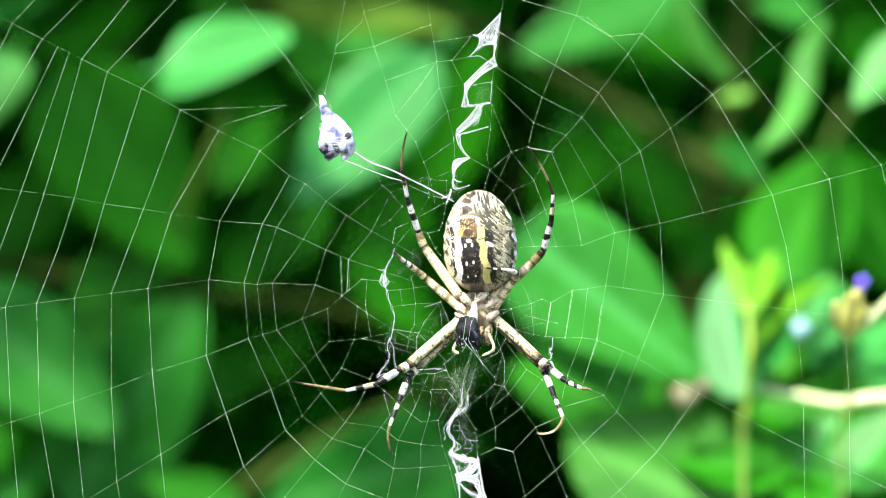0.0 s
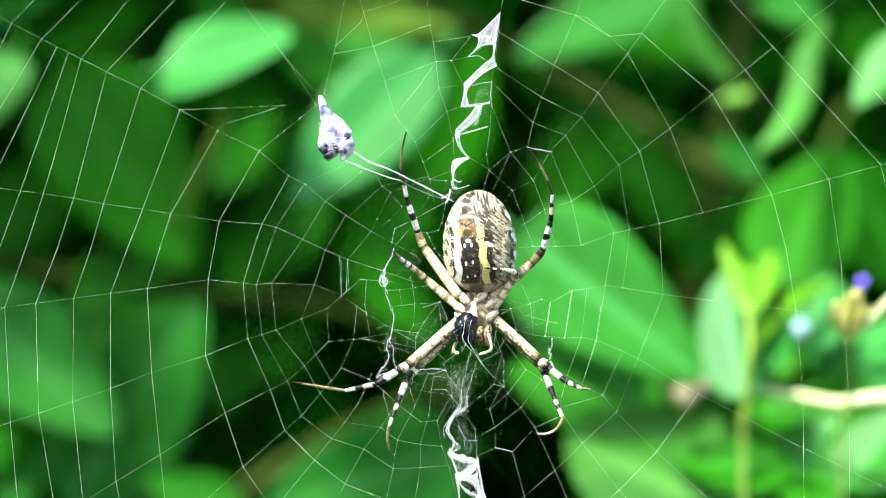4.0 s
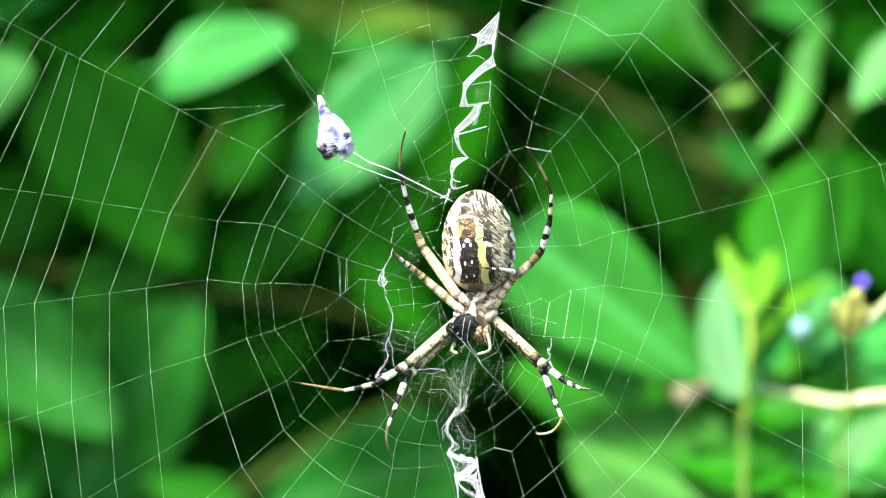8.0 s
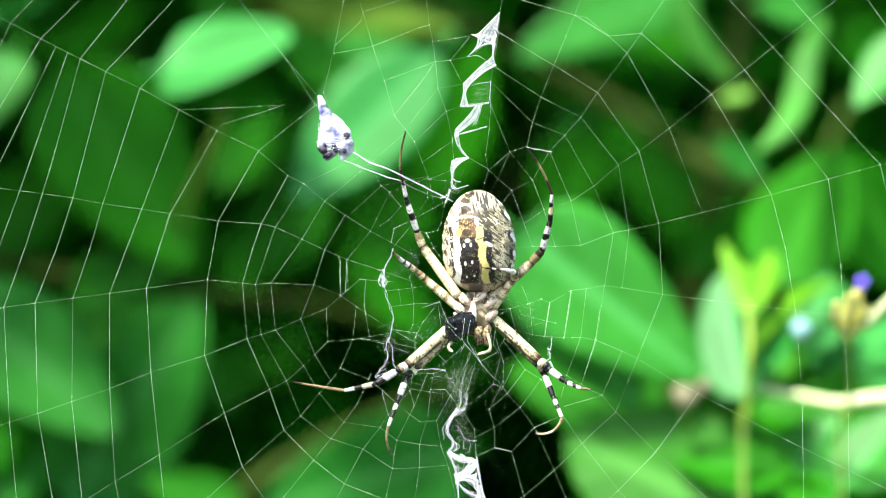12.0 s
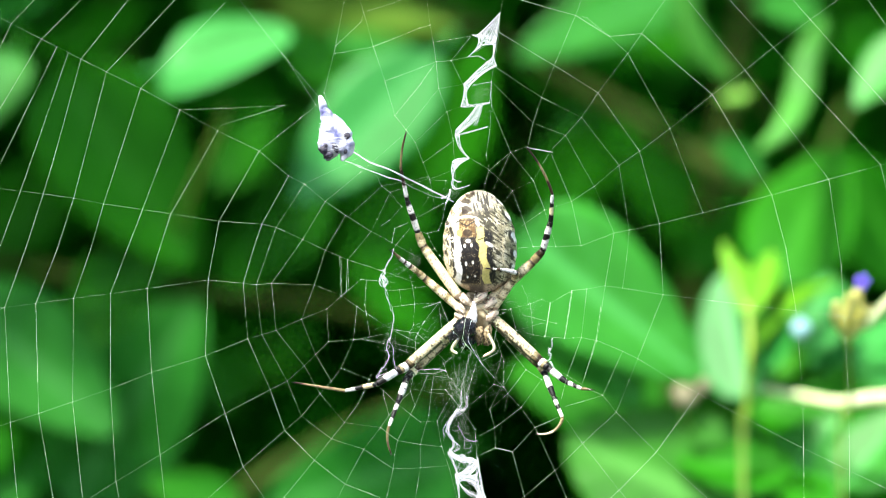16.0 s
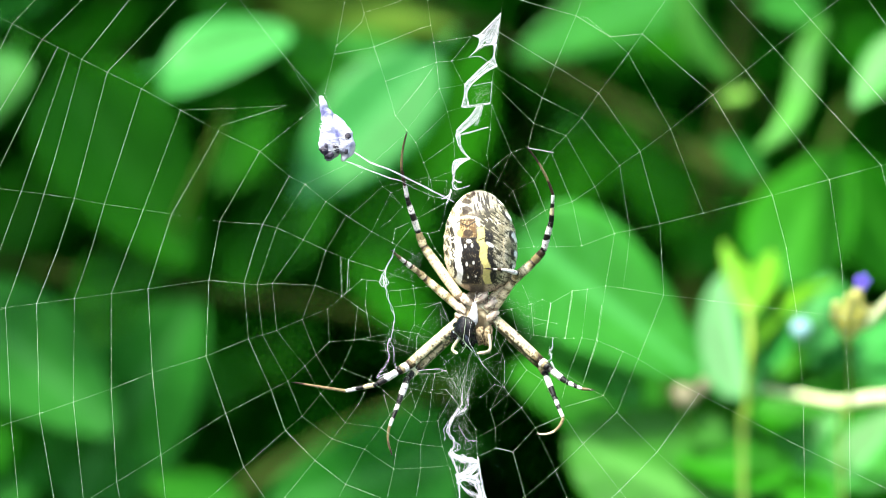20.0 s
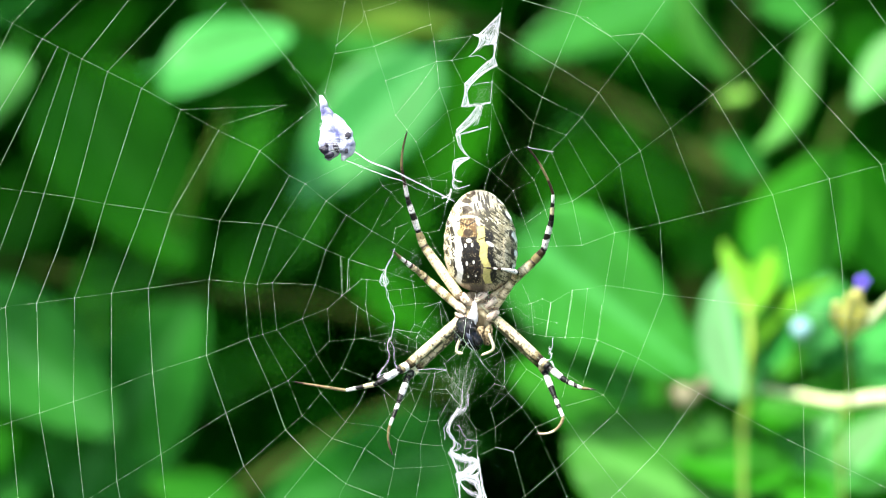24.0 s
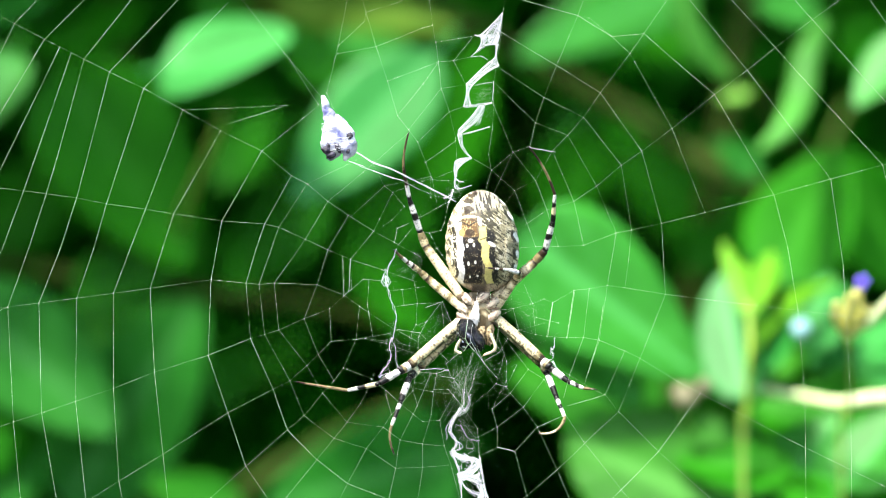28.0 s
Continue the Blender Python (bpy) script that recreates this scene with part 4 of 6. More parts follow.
strand(flat(-10.48, 0.32), flat(-8.52, 0.46), flat(-4.53, 1.02), beads=0.4, radius=THREAD * 0.62)
strand(flat(-8.52, 0.46), flat(-8.24, -1.43), beads=0.4, radius=THREAD * 0.62)
strand(flat(-9.78, 12.36), flat(-8.24, 10.75), flat(-9.78, 9.07), flat(-10.83, 8.37), beads=0.4, radius=THREAD * 0.62)
strand(flat(-5.02, 14.53), flat(-4.95, 11.87), flat(-6.42, 9.42), beads=0.4, radius=THREAD * 0.62)
strand(flat(-5.02, 14.11), flat(-2.78, 13.97), flat(-2.78, 12.22), beads=0.4, radius=THREAD * 0.62)
strand(flat(-9.08, 5.85), flat(-7.12, 8.23), beads=0.4, radius=THREAD * 0.62)
strand(flat(-5.93, 7.67), flat(-5.09, 7.46), flat(-4.18, 5.57), flat(-3.13, 4.17), beads=0.4, radius=THREAD * 0.62)
strand(flat(-5.09, 7.46), flat(-3.69, 7.81), flat(-3.27, 8.72), flat(-2.78, 11.17), beads=0.4, radius=THREAD * 0.62)
strand(flat(-6.28, 9.42), flat(-3.13, 11.17), beads=0.4, radius=THREAD * 0.62)
strand(flat(-7.68, -11.65), flat(-4.74, -12.21), flat(-2.43, -12.49), beads=0.4, radius=THREAD * 0.62)
strand(flat(-2.43, -10.39), flat(-1.03, -11.93), flat(-0.89, -13.68), beads=0.4, radius=THREAD * 0.62)
strand(flat(-3.13, -8.43), flat(-2.43, -10.39), beads=0.4, radius=THREAD * 0.62)
strand(flat(-0.89, -14.73), flat(1.42, -12.77), flat(2.12, -12.28), beads=0.4, radius=THREAD * 0.62)
strand(flat(-0.89, -14.73), flat(-0.26, -15.99), beads=0.4, radius=THREAD * 0.62)
strand(flat(-0.33, -6.19), flat(1.56, -8.43), flat(2.82, -7.73), beads=0.4, radius=THREAD * 0.62)
strand(flat(1.56, -8.43), flat(3.52, -7.38), flat(4.57, -5.63), beads=0.4, radius=THREAD * 0.62)
strand(flat(-0.33, -6.19), flat(-1.38, -7.38), flat(-3.13, -8.78), beads=0.4, radius=THREAD * 0.62)
strand(flat(-4.32, -10.18), flat(-2.08, -10.53), flat(-1.24, -11.93), beads=0.4, radius=THREAD * 0.62)
strand(flat(2.12, -12.28), flat(3.17, -11.23), flat(4.36, -11.58), flat(4.43, -10.88), beads=0.4, radius=THREAD * 0.62)
strand(flat(3.52, -3.53), flat(3.17, -6.33), flat(3.87, -7.38), beads=0.4, radius=THREAD * 0.62)
strand(flat(3.17, -11.23), flat(4.22, -7.38), beads=0.4, radius=THREAD * 0.62)
strand(flat(5.76, -8.78), flat(4.22, -11.93), beads=0.4, radius=THREAD * 0.62)
strand(flat(2.26, -14.38), flat(2.12, -12.28), beads=0.4, radius=THREAD * 0.62)
strand(flat(-13.28, -5.63), flat(-10.48, -6.19), flat(-6.63, -7.59), beads=0.4, radius=THREAD * 0.62)
strand(flat(-10.48, -6.19), flat(-10.27, -7.03), flat(-9.29, -7.17), beads=0.4, radius=THREAD * 0.62)


def band(p, q, w0, w1, count=16, bow=0.0, radius=0.02, name="silk_band", material=None):
    """A flat swathe of silk from p to q, in millimetres, w0 and w1 wide at its ends and drawn in between, with loose strands along it."""
    rng = random.Random(int(abs(p[0] * 97 + p[2] * 31 + q[2] * 7)))
    p, q = Vector(p), Vector(q)
    way = (q - p).normalized()
    side = Vector((way.z, 0, -way.x))
    bm = bmesh.new()
    strips = max(3, count // 2) if count > 0 else 0
    for k in range(strips):
        a = (k + 0.5) / strips - 0.5
        line, radii = [], []
        n = 9
        for i in range(n + 1):
            t = i / n
            w = (w0 + (w1 - w0) * t) * (1 - 0.58 * math.sin(math.pi * t))
            drift = 0.1 * noise.noise(Vector((k * 1.7, t * 3, p.x)))
            line.append((p.lerp(q, t) + side * 0.26 * noise.noise(Vector((p.x + t * (q - p).length * 2.1, p.z, 0))) * math.sin(math.pi * t) + side * ((a + drift) * w + bow * math.sin(math.pi * t)) + Vector((0, 0.12 * noise.noise(Vector((k, t * 2, q.z))), 0))) * MM)
            radii.append((0.007 + 0.34 * w / strips * rng.uniform(0.6, 1.1)) * MM)
        tube(bm, line, radii, 6)
    for k in range(abs(count)):
        a, b = rng.uniform(-0.6, 0.6), rng.uniform(-0.6, 0.6)
        s, e = p + side * a * w0, q + side * (0.5 * a + 0.5 * b) * w1
        mid = s.lerp(e, rng.uniform(0.35, 0.65)) + side * (bow + rng.gauss(0, 0.16 * (w0 + w1) * 0.5)) + Vector((0, rng.uniform(-0.25, 0.25), 0))
        tube(bm, [v * MM for v in smooth_line([s, mid, e], 4)], radius * rng.uniform(0.6, 1.2) * MM, 4)
    return part(name, bm, material or SILK_BAND, web, kind="stuff")


def swathe(left, right, count, solid):
    """A sheet of zigzag silk spun between two edges, in millimetres: fine strands side by side, drawn close where solid."""
    rng = random.Random(int(abs(left[0][0] * 91 + left[-1][2] * 37 + count)))
    edge_a, edge_b = smooth_line(left, 6), smooth_line(right, 6)
    n = min(len(edge_a), len(edge_b)) - 1
    bm = bmesh.new()
    count = int(count * 1.5) if solid == 1 else count
    for k in range(count):
        u = (k + rng.uniform(0.1, 0.9)) / count
        drift = rng.uniform(-0.25, 0.25) if solid != 2 else rng.uniform(-0.9, 0.9)
        line, radii = [], []
        for i in range(n + 1):
            a, b = edge_a[round(i * (len(edge_a) - 1) / n)], edge_b[round(i * (len(edge_b) - 1) / n)]
            w = min(1.0, max(0.0, u + drift * math.sin(math.pi * i / n) * (0.5 if solid == 1 else 1.0)))
            p = a.lerp(b, w)
            gap = (b - a).length / count
            line.append((p + Vector((0, 0.1 * noise.noise(Vector((k, i * 0.4, 1))), 0))) * MM)
            rim = 1.0 if u < 0.16 or u > 0.84 else 0.42
            radii.append(min(0.036, (0.008 + 0.4 * gap) * rim if solid == 1 else 0.022 if solid else 0.0085) * rng.uniform(0.7, 1.15) * MM)
        tube(bm, line, radii, 5)
    for k in range(count // 2 if solid != 2 else count):
        i, j = rng.randrange(n + 1), rng.randrange(n + 1)
        j = max(0, min(n, i + (j - i) // 3))
        a, b = edge_a[round(i * (len(edge_a) - 1) / n)], edge_b[round(j * (len(edge_b) - 1) / n)]
        tube(bm, [v * MM for v in smooth_line([a, a.lerp(b, 0.5) + Vector((rng.gauss(0, 0.08), 0, rng.gauss(0, 0.08))), b], 3)], rng.uniform(0.005, 0.012) * MM, 4)
    return part("silk_band", bm, SILK_BAND, web, "white zigzag silk band", kind="stuff")


def frayed(pts, jitter, radius, strands, material=None):
    """A loose frayed thread through pts, in millimetres, of a few kinked strands."""
    rng = random.Random(int(abs(pts[0][0] * 53 + pts[-1][2] * 17)))
    bm = bmesh.new()
    if radius > 0.02 and strands > 2:
        radius, strands = radius * 0.55, strands * 2 + 1
    for k in range(strands):
        line = []
        for i, p in enumerate(smooth_line(pts, 9)):
            drift = Vector([noise.noise(Vector((k * 5.3 + axis * 17, i * 0.21, pts[0][2]))) for axis in range(3)])
            line.append((p + drift * 3.2 * jitter + Vector((rng.gauss(0, 0.25), 0, rng.gauss(0, 0.25))) * jitter) * MM)
        tube(bm, line, [radius * rng.uniform(0.5, 1.4) * MM for _ in line], 5)
    return part("silk_thread", bm, material or SILK_BAND, web, kind="stuff")


def frame_threads():
    """Outer threads round the spokes' ends, and those that tie them to the shrub's stems."""
    ends = sorted((s[-1] for s in SPOKES if s[-1].length > 28), key=lambda p: math.atan2(p.z, p.x))
    for p, q in zip(ends, ends[1:] + ends[:1]):
        thread("frame_thread", [p, q], THREAD * 1.2)
    for stem_point in ((-0.1, 0.0, 0.748), (-0.125, 0.01, 0.56), (0.11, 0.0, 0.738), (0.135, 0.01, 0.54), (-0.165, 0.1, 0.37), (0.175, 0.09, 0.36)):
        far = (Vector(stem_point) - HUB) / MM
        thread("anchor_thread", [min(ends, key=lambda p: (p - far).length), far], THREAD * 1.4)


frame_threads()

band((-3.36, 0, 11.76), (-2.1, 0, 12.74), .12, .12, 4, .2)
band((-2.8, 0, 11.2), (-2.24, 0, 12.95), .2, .2, 4, .1)
band((7.35, 0, 18.06), (10.5, 0, 17.5), .05, .05, 3, 0)
band((10.15, 0, -8.4), (10.85, 0, -9.45), .3, .2, 5, .1)
swathe([(3.99, 0, 34.86), (2.66, 0, 33.46), (1.26, 0, 32.13), (0.42, 0, 32.06)], [(3.99, 0, 34.86), (3.78, 0, 33.25), (3.57, 0, 31.78), (3.22, 0, 30.66)], 26, 1)
swathe([(1.26, 0, 32.13), (1.26, 0, 31.08), (0.77, 0, 30.1), (0, 0, 29.33)], [(3.57, 0, 31.78), (3.08, 0, 30.94), (1.96, 0, 30.8), (0.91, 0, 30.1)], 22, 1)
swathe([(3.08, 0, 30.8), (3.01, 0, 29.4), (2.31, 0, 28.7)], [(3.5, 0, 30.94), (3.22, 0, 29.4), (3.57, 0, 28.14)], 20, 1)
swathe([(0, 0, 29.33), (1.26, 0, 29.47), (2.17, 0, 28.91)], [(0.07, 0, 29.26), (1.26, 0, 29.33), (2.24, 0, 28.84)], 3, 0)
swathe([(2.31, 0, 28.77), (1.05, 0, 27.58), (-0.56, 0, 25.97)], [(3.57, 0, 28.21), (1.96, 0, 27.3), (0.28, 0, 25.83)], 24, 1)
swathe([(-0.56, 0, 26.04), (-0.63, 0, 24.64), (-0.98, 0, 23.1)], [(0.28, 0, 25.83), (-0.21, 0, 24.78), (0.07, 0, 23.31)], 22, 1)
frayed([(0.42, 0, 25.76), (1.54, 0, 26.04), (2.8, 0, 26.11)], 0.05, 0.01, 2)
frayed([(2.87, 0, 26.18), (2.8, 0, 24.85), (2.66, 0, 23.52)], 0.04, 0.014, 2)
swathe([(-0.98, 0, 23.17), (0.42, 0, 23.45), (2.66, 0, 23.73)], [(-0.56, 0, 23.03), (0.84, 0, 23.1), (2.66, 0, 23.52)], 12, 0)
swathe([(1.05, 0, 23.31), (0.14, 0, 22.05), (-1.54, 0, 20.3)], [(1.61, 0, 23.31), (0.84, 0, 21.42), (-1.68, 0, 19.46)], 24, 1)
swathe([(1.47, 0, 23.24), (1.12, 0, 21.98), (0.56, 0, 20.72)], [(1.82, 0, 23.31), (1.54, 0, 22.05), (1.12, 0, 20.86)], 8, 0)
swathe([(-1.68, 0, 19.67), (0.56, 0, 20.23), (2.38, 0, 20.72)], [(-1.61, 0, 19.39), (0.56, 0, 20.02), (2.38, 0, 20.58)], 8, 0)
swathe([(-1.68, 0, 19.6), (-1.33, 0, 18.34), (-0.7, 0, 17.36), (0.14, 0, 16.8)], [(-1.05, 0, 19.74), (-0.91, 0, 18.34), (-0.35, 0, 17.36), (0.14, 0, 16.8)], 9, 1)
swathe([(0.14, 0, 16.87), (-1.26, 0, 16.73), (-1.96, 0, 16.38)], [(0.14, 0, 16.73), (-0.98, 0, 16.03), (-1.75, 0, 15.12)], 20, 1)
swathe([(-1.96, 0, 16.38), (-2.1, 0, 15.4), (-1.96, 0, 14.35)], [(-1.33, 0, 16.1), (-1.68, 0, 15.26), (-1.75, 0, 14.42)], 14, 1)
swathe([(-2.03, 0, 14.49), (-1.47, 0, 14), (-0.84, 0, 13.86)], [(-1.89, 0, 14.21), (-1.4, 0, 13.79), (-0.84, 0, 13.79)], 8, 1)
swathe([(-1.96, 0, 14.35), (-2.1, 0, 13.58), (-1.68, 0, 12.88), (0.14, 0, 13.44)], [(-1.75, 0, 14.14), (-1.82, 0, 13.51), (-1.26, 0, 13.02), (0.14, 0, 13.37)], 9, 1)
swathe([(-0.21, 0, -12.46), (-0.7, 0, -14.42), (-2.1, 0, -15.26)], [(0.14, 0, -12.6), (-0.42, 0, -14.56), (-1.96, 0, -15.54)], 3, 0)
swathe([(-0.84, 0, -14.14), (-1.68, 0, -14.84), (-2.66, 0, -16.24)], [(-0.28, 0, -14.28), (-1.68, 0, -15.26), (-2.31, 0, -16.52)], 3, 2)
swathe([(-2.66, 0, -16.24), (-2.52, 0, -17.64), (-1.54, 0, -18.69)], [(-2.24, 0, -16.38), (-2.1, 0, -17.64), (-1.19, 0, -18.62)], 3, 2)
swathe([(-1.26, 0, -16.24), (-0.28, 0, -17.92), (1.12, 0, -18.2)], [(-1.26, 0, -16.38), (-0.28, 0, -18.06), (1.12, 0, -18.27)], 2, 0)
swathe([(-1.19, 0, -18.55), (-1.05, 0, -19.18), (-2.24, 0, -19.81)], [(-1.54, 0, -18.69), (-1.68, 0, -19.32), (-2.38, 0, -19.6)], 3, 2)
swathe([(-2.31, 0, -19.6), (-0.84, 0, -20.09), (1.12, 0, -20.51)], [(-2.1, 0, -20.16), (-0.84, 0, -20.51), (1.12, 0, -21.42)], 6, 2)
swathe([(1.12, 0, -20.44), (0.84, 0, -21.42), (-1.26, 0, -22.68)], [(1.12, 0, -21.42), (0.42, 0, -22.12), (-1.54, 0, -22.61)], 5, 2)
swathe([(-1.54, 0, -22.54), (-0.14, 0, -22.61), (1.33, 0, -23.1)], [(-1.26, 0, -23.03), (0, 0, -23.24), (1.19, 0, -23.8)], 5, 2)
swathe([(1.05, 0, -20.44), (1.26, 0, -21.7), (1.4, 0, -23.24)], [(1.33, 0, -20.44), (1.54, 0, -21.7), (1.68, 0, -23.24)], 3, 2)
swathe([(1.12, 0, -23.1), (1.12, 0, -24.36), (1.96, 0, -25.9)], [(1.68, 0, -23.1), (1.82, 0, -24.36), (2.52, 0, -25.9)], 5, 2)
swathe([(-1.26, 0, -23.1), (-0.28, 0, -24.22), (1.12, 0, -24.64)], [(-0.98, 0, -23.8), (0, 0, -24.92), (1.4, 0, -25.48)], 12, 0)
swathe([(1.4, 0, -24.64), (0.42, 0, -25.62), (-1.12, 0, -26.32)], [(1.82, 0, -25.48), (0.7, 0, -26.18), (-0.84, 0, -26.6)], 4, 2)
swathe([(-1.61, 0, -22.61), (-1.4, 0, -24.08), (-1.26, 0, -25.9)], [(-1.4, 0, -22.61), (-1.19, 0, -24.08), (-0.98, 0, -25.9)], 3, 2)
swathe([(-2.1, 0, -20.02), (-1.82, 0, -21.28), (-1.26, 0, -22.54)], [(1.12, 0, -21.56), (0.42, 0, -22.12), (-0.28, 0, -22.68)], 12, 0)
swathe([(-1.66, 0, -22.3), (-0.12, 0, -22.57), (1.14, 0, -22.3)], [(-1.52, 0, -23.55), (-0.12, 0, -23.1), (1.42, 0, -23.97)], 22, 1)
swathe([(1.07, 0, -20.7), (-0.12, 0, -21.7), (-1.24, 0, -22.3)], [(1.28, 0, -20.7), (1.14, 0, -21.45), (0.02, 0, -22.8)], 18, 1)
swathe([(1.14, 0, -23.7), (1.14, 0, -24.5), (0.86, 0, -25.6)], [(1.56, 0, -23.7), (1.84, 0, -24.5), (1.98, 0, -25.6)], 12, 1)
swathe([(-2.05, 0, -19.6), (-0.9, 0, -20.2), (0.9, 0, -20.5)], [(-1.9, 0, -20.1), (-0.7, 0, -20.9), (1.2, 0, -20.9)], 12, 1)
frayed([(-1.26, 0, -14.28), (-2.31, 0, -15.75), (-2.59, 0, -17.08), (-1.75, 0, -18.55), (-2.24, 0, -19.6), (-1.54, 0, -20.44), (-0.28, 0, -20.65), (0.56, 0, -20.44), (1.19, 0, -21.42), (0.84, 0, -22.82)], 0.12, 0.026, 4)
frayed([(-0.14, 0, -12.74), (-0.28, 0, -14), (-1.96, 0, -15.4), (-2.94, 0, -16.38), (-3.08, 0, -18.06)], 0.1, 0.013, 2)
frayed([(-2.45, 0, -19.81), (-1.68, 0, -21.28), (-1.26, 0, -22.54), (0, 0, -22.61), (1.33, 0, -23.24)], 0.11, 0.028, 4)
frayed([(-1.68, 0, -22.61), (-0.7, 0, -22.12), (0.28, 0, -21.28), (-0.14, 0, -20.51), (-0.84, 0, -20.02)], 0.12, 0.024, 4)
frayed([(-1.54, 0, -22.82), (-0.14, 0, -23.1), (0.98, 0, -23.94), (1.54, 0, -25.48)], 0.12, 0.03, 4)
frayed([(-1.26, 0, -22.96), (-1.12, 0, -24.5), (-1.26, 0, -26.04)], 0.06, 0.022, 3)
frayed([(1.12, 0, -20.3), (1.4, 0, -22.05), (1.82, 0, -24.36), (2.38, 0, -26.18)], 0.06, 0.028, 3)
frayed([(-0.84, 0, -23.94), (0.14, 0, -24.64), (1.54, 0, -25.2)], 0.1, 0.014, 4)
frayed([(-9.1, 0, 5.6), (-9.8, 0, 4.06), (-10.36, 0, 2.8), (-10.5, 0, 1.4), (-10.22, 0, 0.35), (-9.8, 0, -1.05), (-9.31, 0, -2.8), (-9.45, 0, -4.2), (-9.66, 0, -5.6)], 0.07, 0.022, 2)
frayed([(-10.9, 0, 2.2), (-10.2, 0, 1.9), (-10.05, 0, 1.2), (-10.7, 0, 0.9), (-11.05, 0, 1.6), (-10.4, 0, 2.15), (-10.3, 0, 0.8)], 0.07, 0.02, 2)
frayed([(-10.5, 0, 2.9), (-10.95, 0, 1.9), (-10.6, 0, 1.2), (-10.25, 0, 1.7), (-10.75, 0, 2.0)], 0.06, 0.016, 2)
strand(flat(-14.96, 3.96), flat(-15.1, 0.32), beads=1.5, radius=THREAD * 1.7)
strand(flat(-15.75, 4.1), flat(-15.7, 0.1), beads=1.2, radius=THREAD * 1.1)
frayed([(-9.66, 0, -5.6), (-10.08, 0, -6.65), (-9.8, 0, -7.7), (-10.22, 0, -8.75), (-10.85, 0, -9.45)], 0.09, 0.02, 2)
frayed([(-9.8, 0, -5.6), (-9.31, 0, -6.86), (-9.17, 0, -8.4), (-8.89, 0, -9.45)], 0.08, 0.013, 2)
frayed([(-11.06, 0, 2.94), (-10.36, 0, 2.8), (-10.5, 0, 1.54)], 0.06, 0.02, 2)
frayed([(-10.85, 0, -9.45), (-11.34, 0, -10.36), (-9.8, 0, -9.8), (-8.75, 0, -9.8)], 0.08, 0.02, 3)
frayed([(-14.14, 0, 17.5), (-12.25, 0, 16.31), (-9.8, 0, 15.4), (-6.3, 0, 13.65), (-1.82, 0, 11.34)], 0.05, 0.026, 3)
frayed([(-15.26, 0, 16.45), (-11.9, 0, 15.12), (-8.26, 0, 13.86)], 0.05, 0.022, 2)
frayed([(-8.26, 0, 13.86), (-4.9, 0, 12.25), (-2.1, 0, 11.76)], 0.04, 0.01, 1)
frayed([(-6.3, 0, -9.52), (-4.55, 0, -9.24), (-2.8, 0, -9.52)], 0.08, 0.014, 2)
frayed([(10.5, 0, -5.6), (10.36, 0, -6.58), (10.08, 0, -7.14), (10.22, 0, -7.84), (9.66, 0, -8.4)], 0.1, 0.02, 2)
frayed([(3.36, 0, -19.11), (4.41, 0, -19.32), (5.46, 0, -19.6)], 0.01, 0.024, 1)
frayed([(0.35, 0, -3.36), (-0.07, 0, -5.74)], 0.03, 0.016, 1)
frayed([(-0.07, 0, -5.74), (0.7, 0, -7.14), (1.54, 0, -8.54)], 0.02, 0.014, 1)
frayed([(0.7, 0, -0.84), (0.91, 0, 0.35)], 0.02, 0.014, 1)


def veil(seed, top, foot, spread, drawn, count):
    """A haze of fine curling silk that hangs from about top and draws together at foot, too fine to count."""
    rng = random.Random(seed)
    top, foot = Vector(top), Vector(foot)
    bm = bmesh.new()
    for k in range(count):
        a, c = Vector((rng.gauss(0, spread), rng.uniform(-0.6, 0.8), rng.gauss(0, spread * 0.5))), Vector((rng.gauss(0, drawn), rng.uniform(-0.2, 0.3), rng.gauss(0, drawn)))
        start, stop = rng.uniform(-0.15, 0.6), rng.uniform(0.4, 1.0)
        line = []
        for n in range(15):
            t = start + (stop - start) * n / 14
            curl = Vector((noise.noise(Vector((k * 3.1, t * 3.2, seed))), 0, noise.noise(Vector((k * 3.1, t * 3.2, seed + 20))))) * 2.4
            line.append((top.lerp(foot, t) + a.lerp(c, max(0.0, t) ** 0.8) + curl * (1 - 0.5 * t)) * MM)
        tube(bm, line, rng.uniform(0.0012, 0.003) * MM, 3)
    part("loose_silk", bm, SILK_FINE, web, kind="stuff")


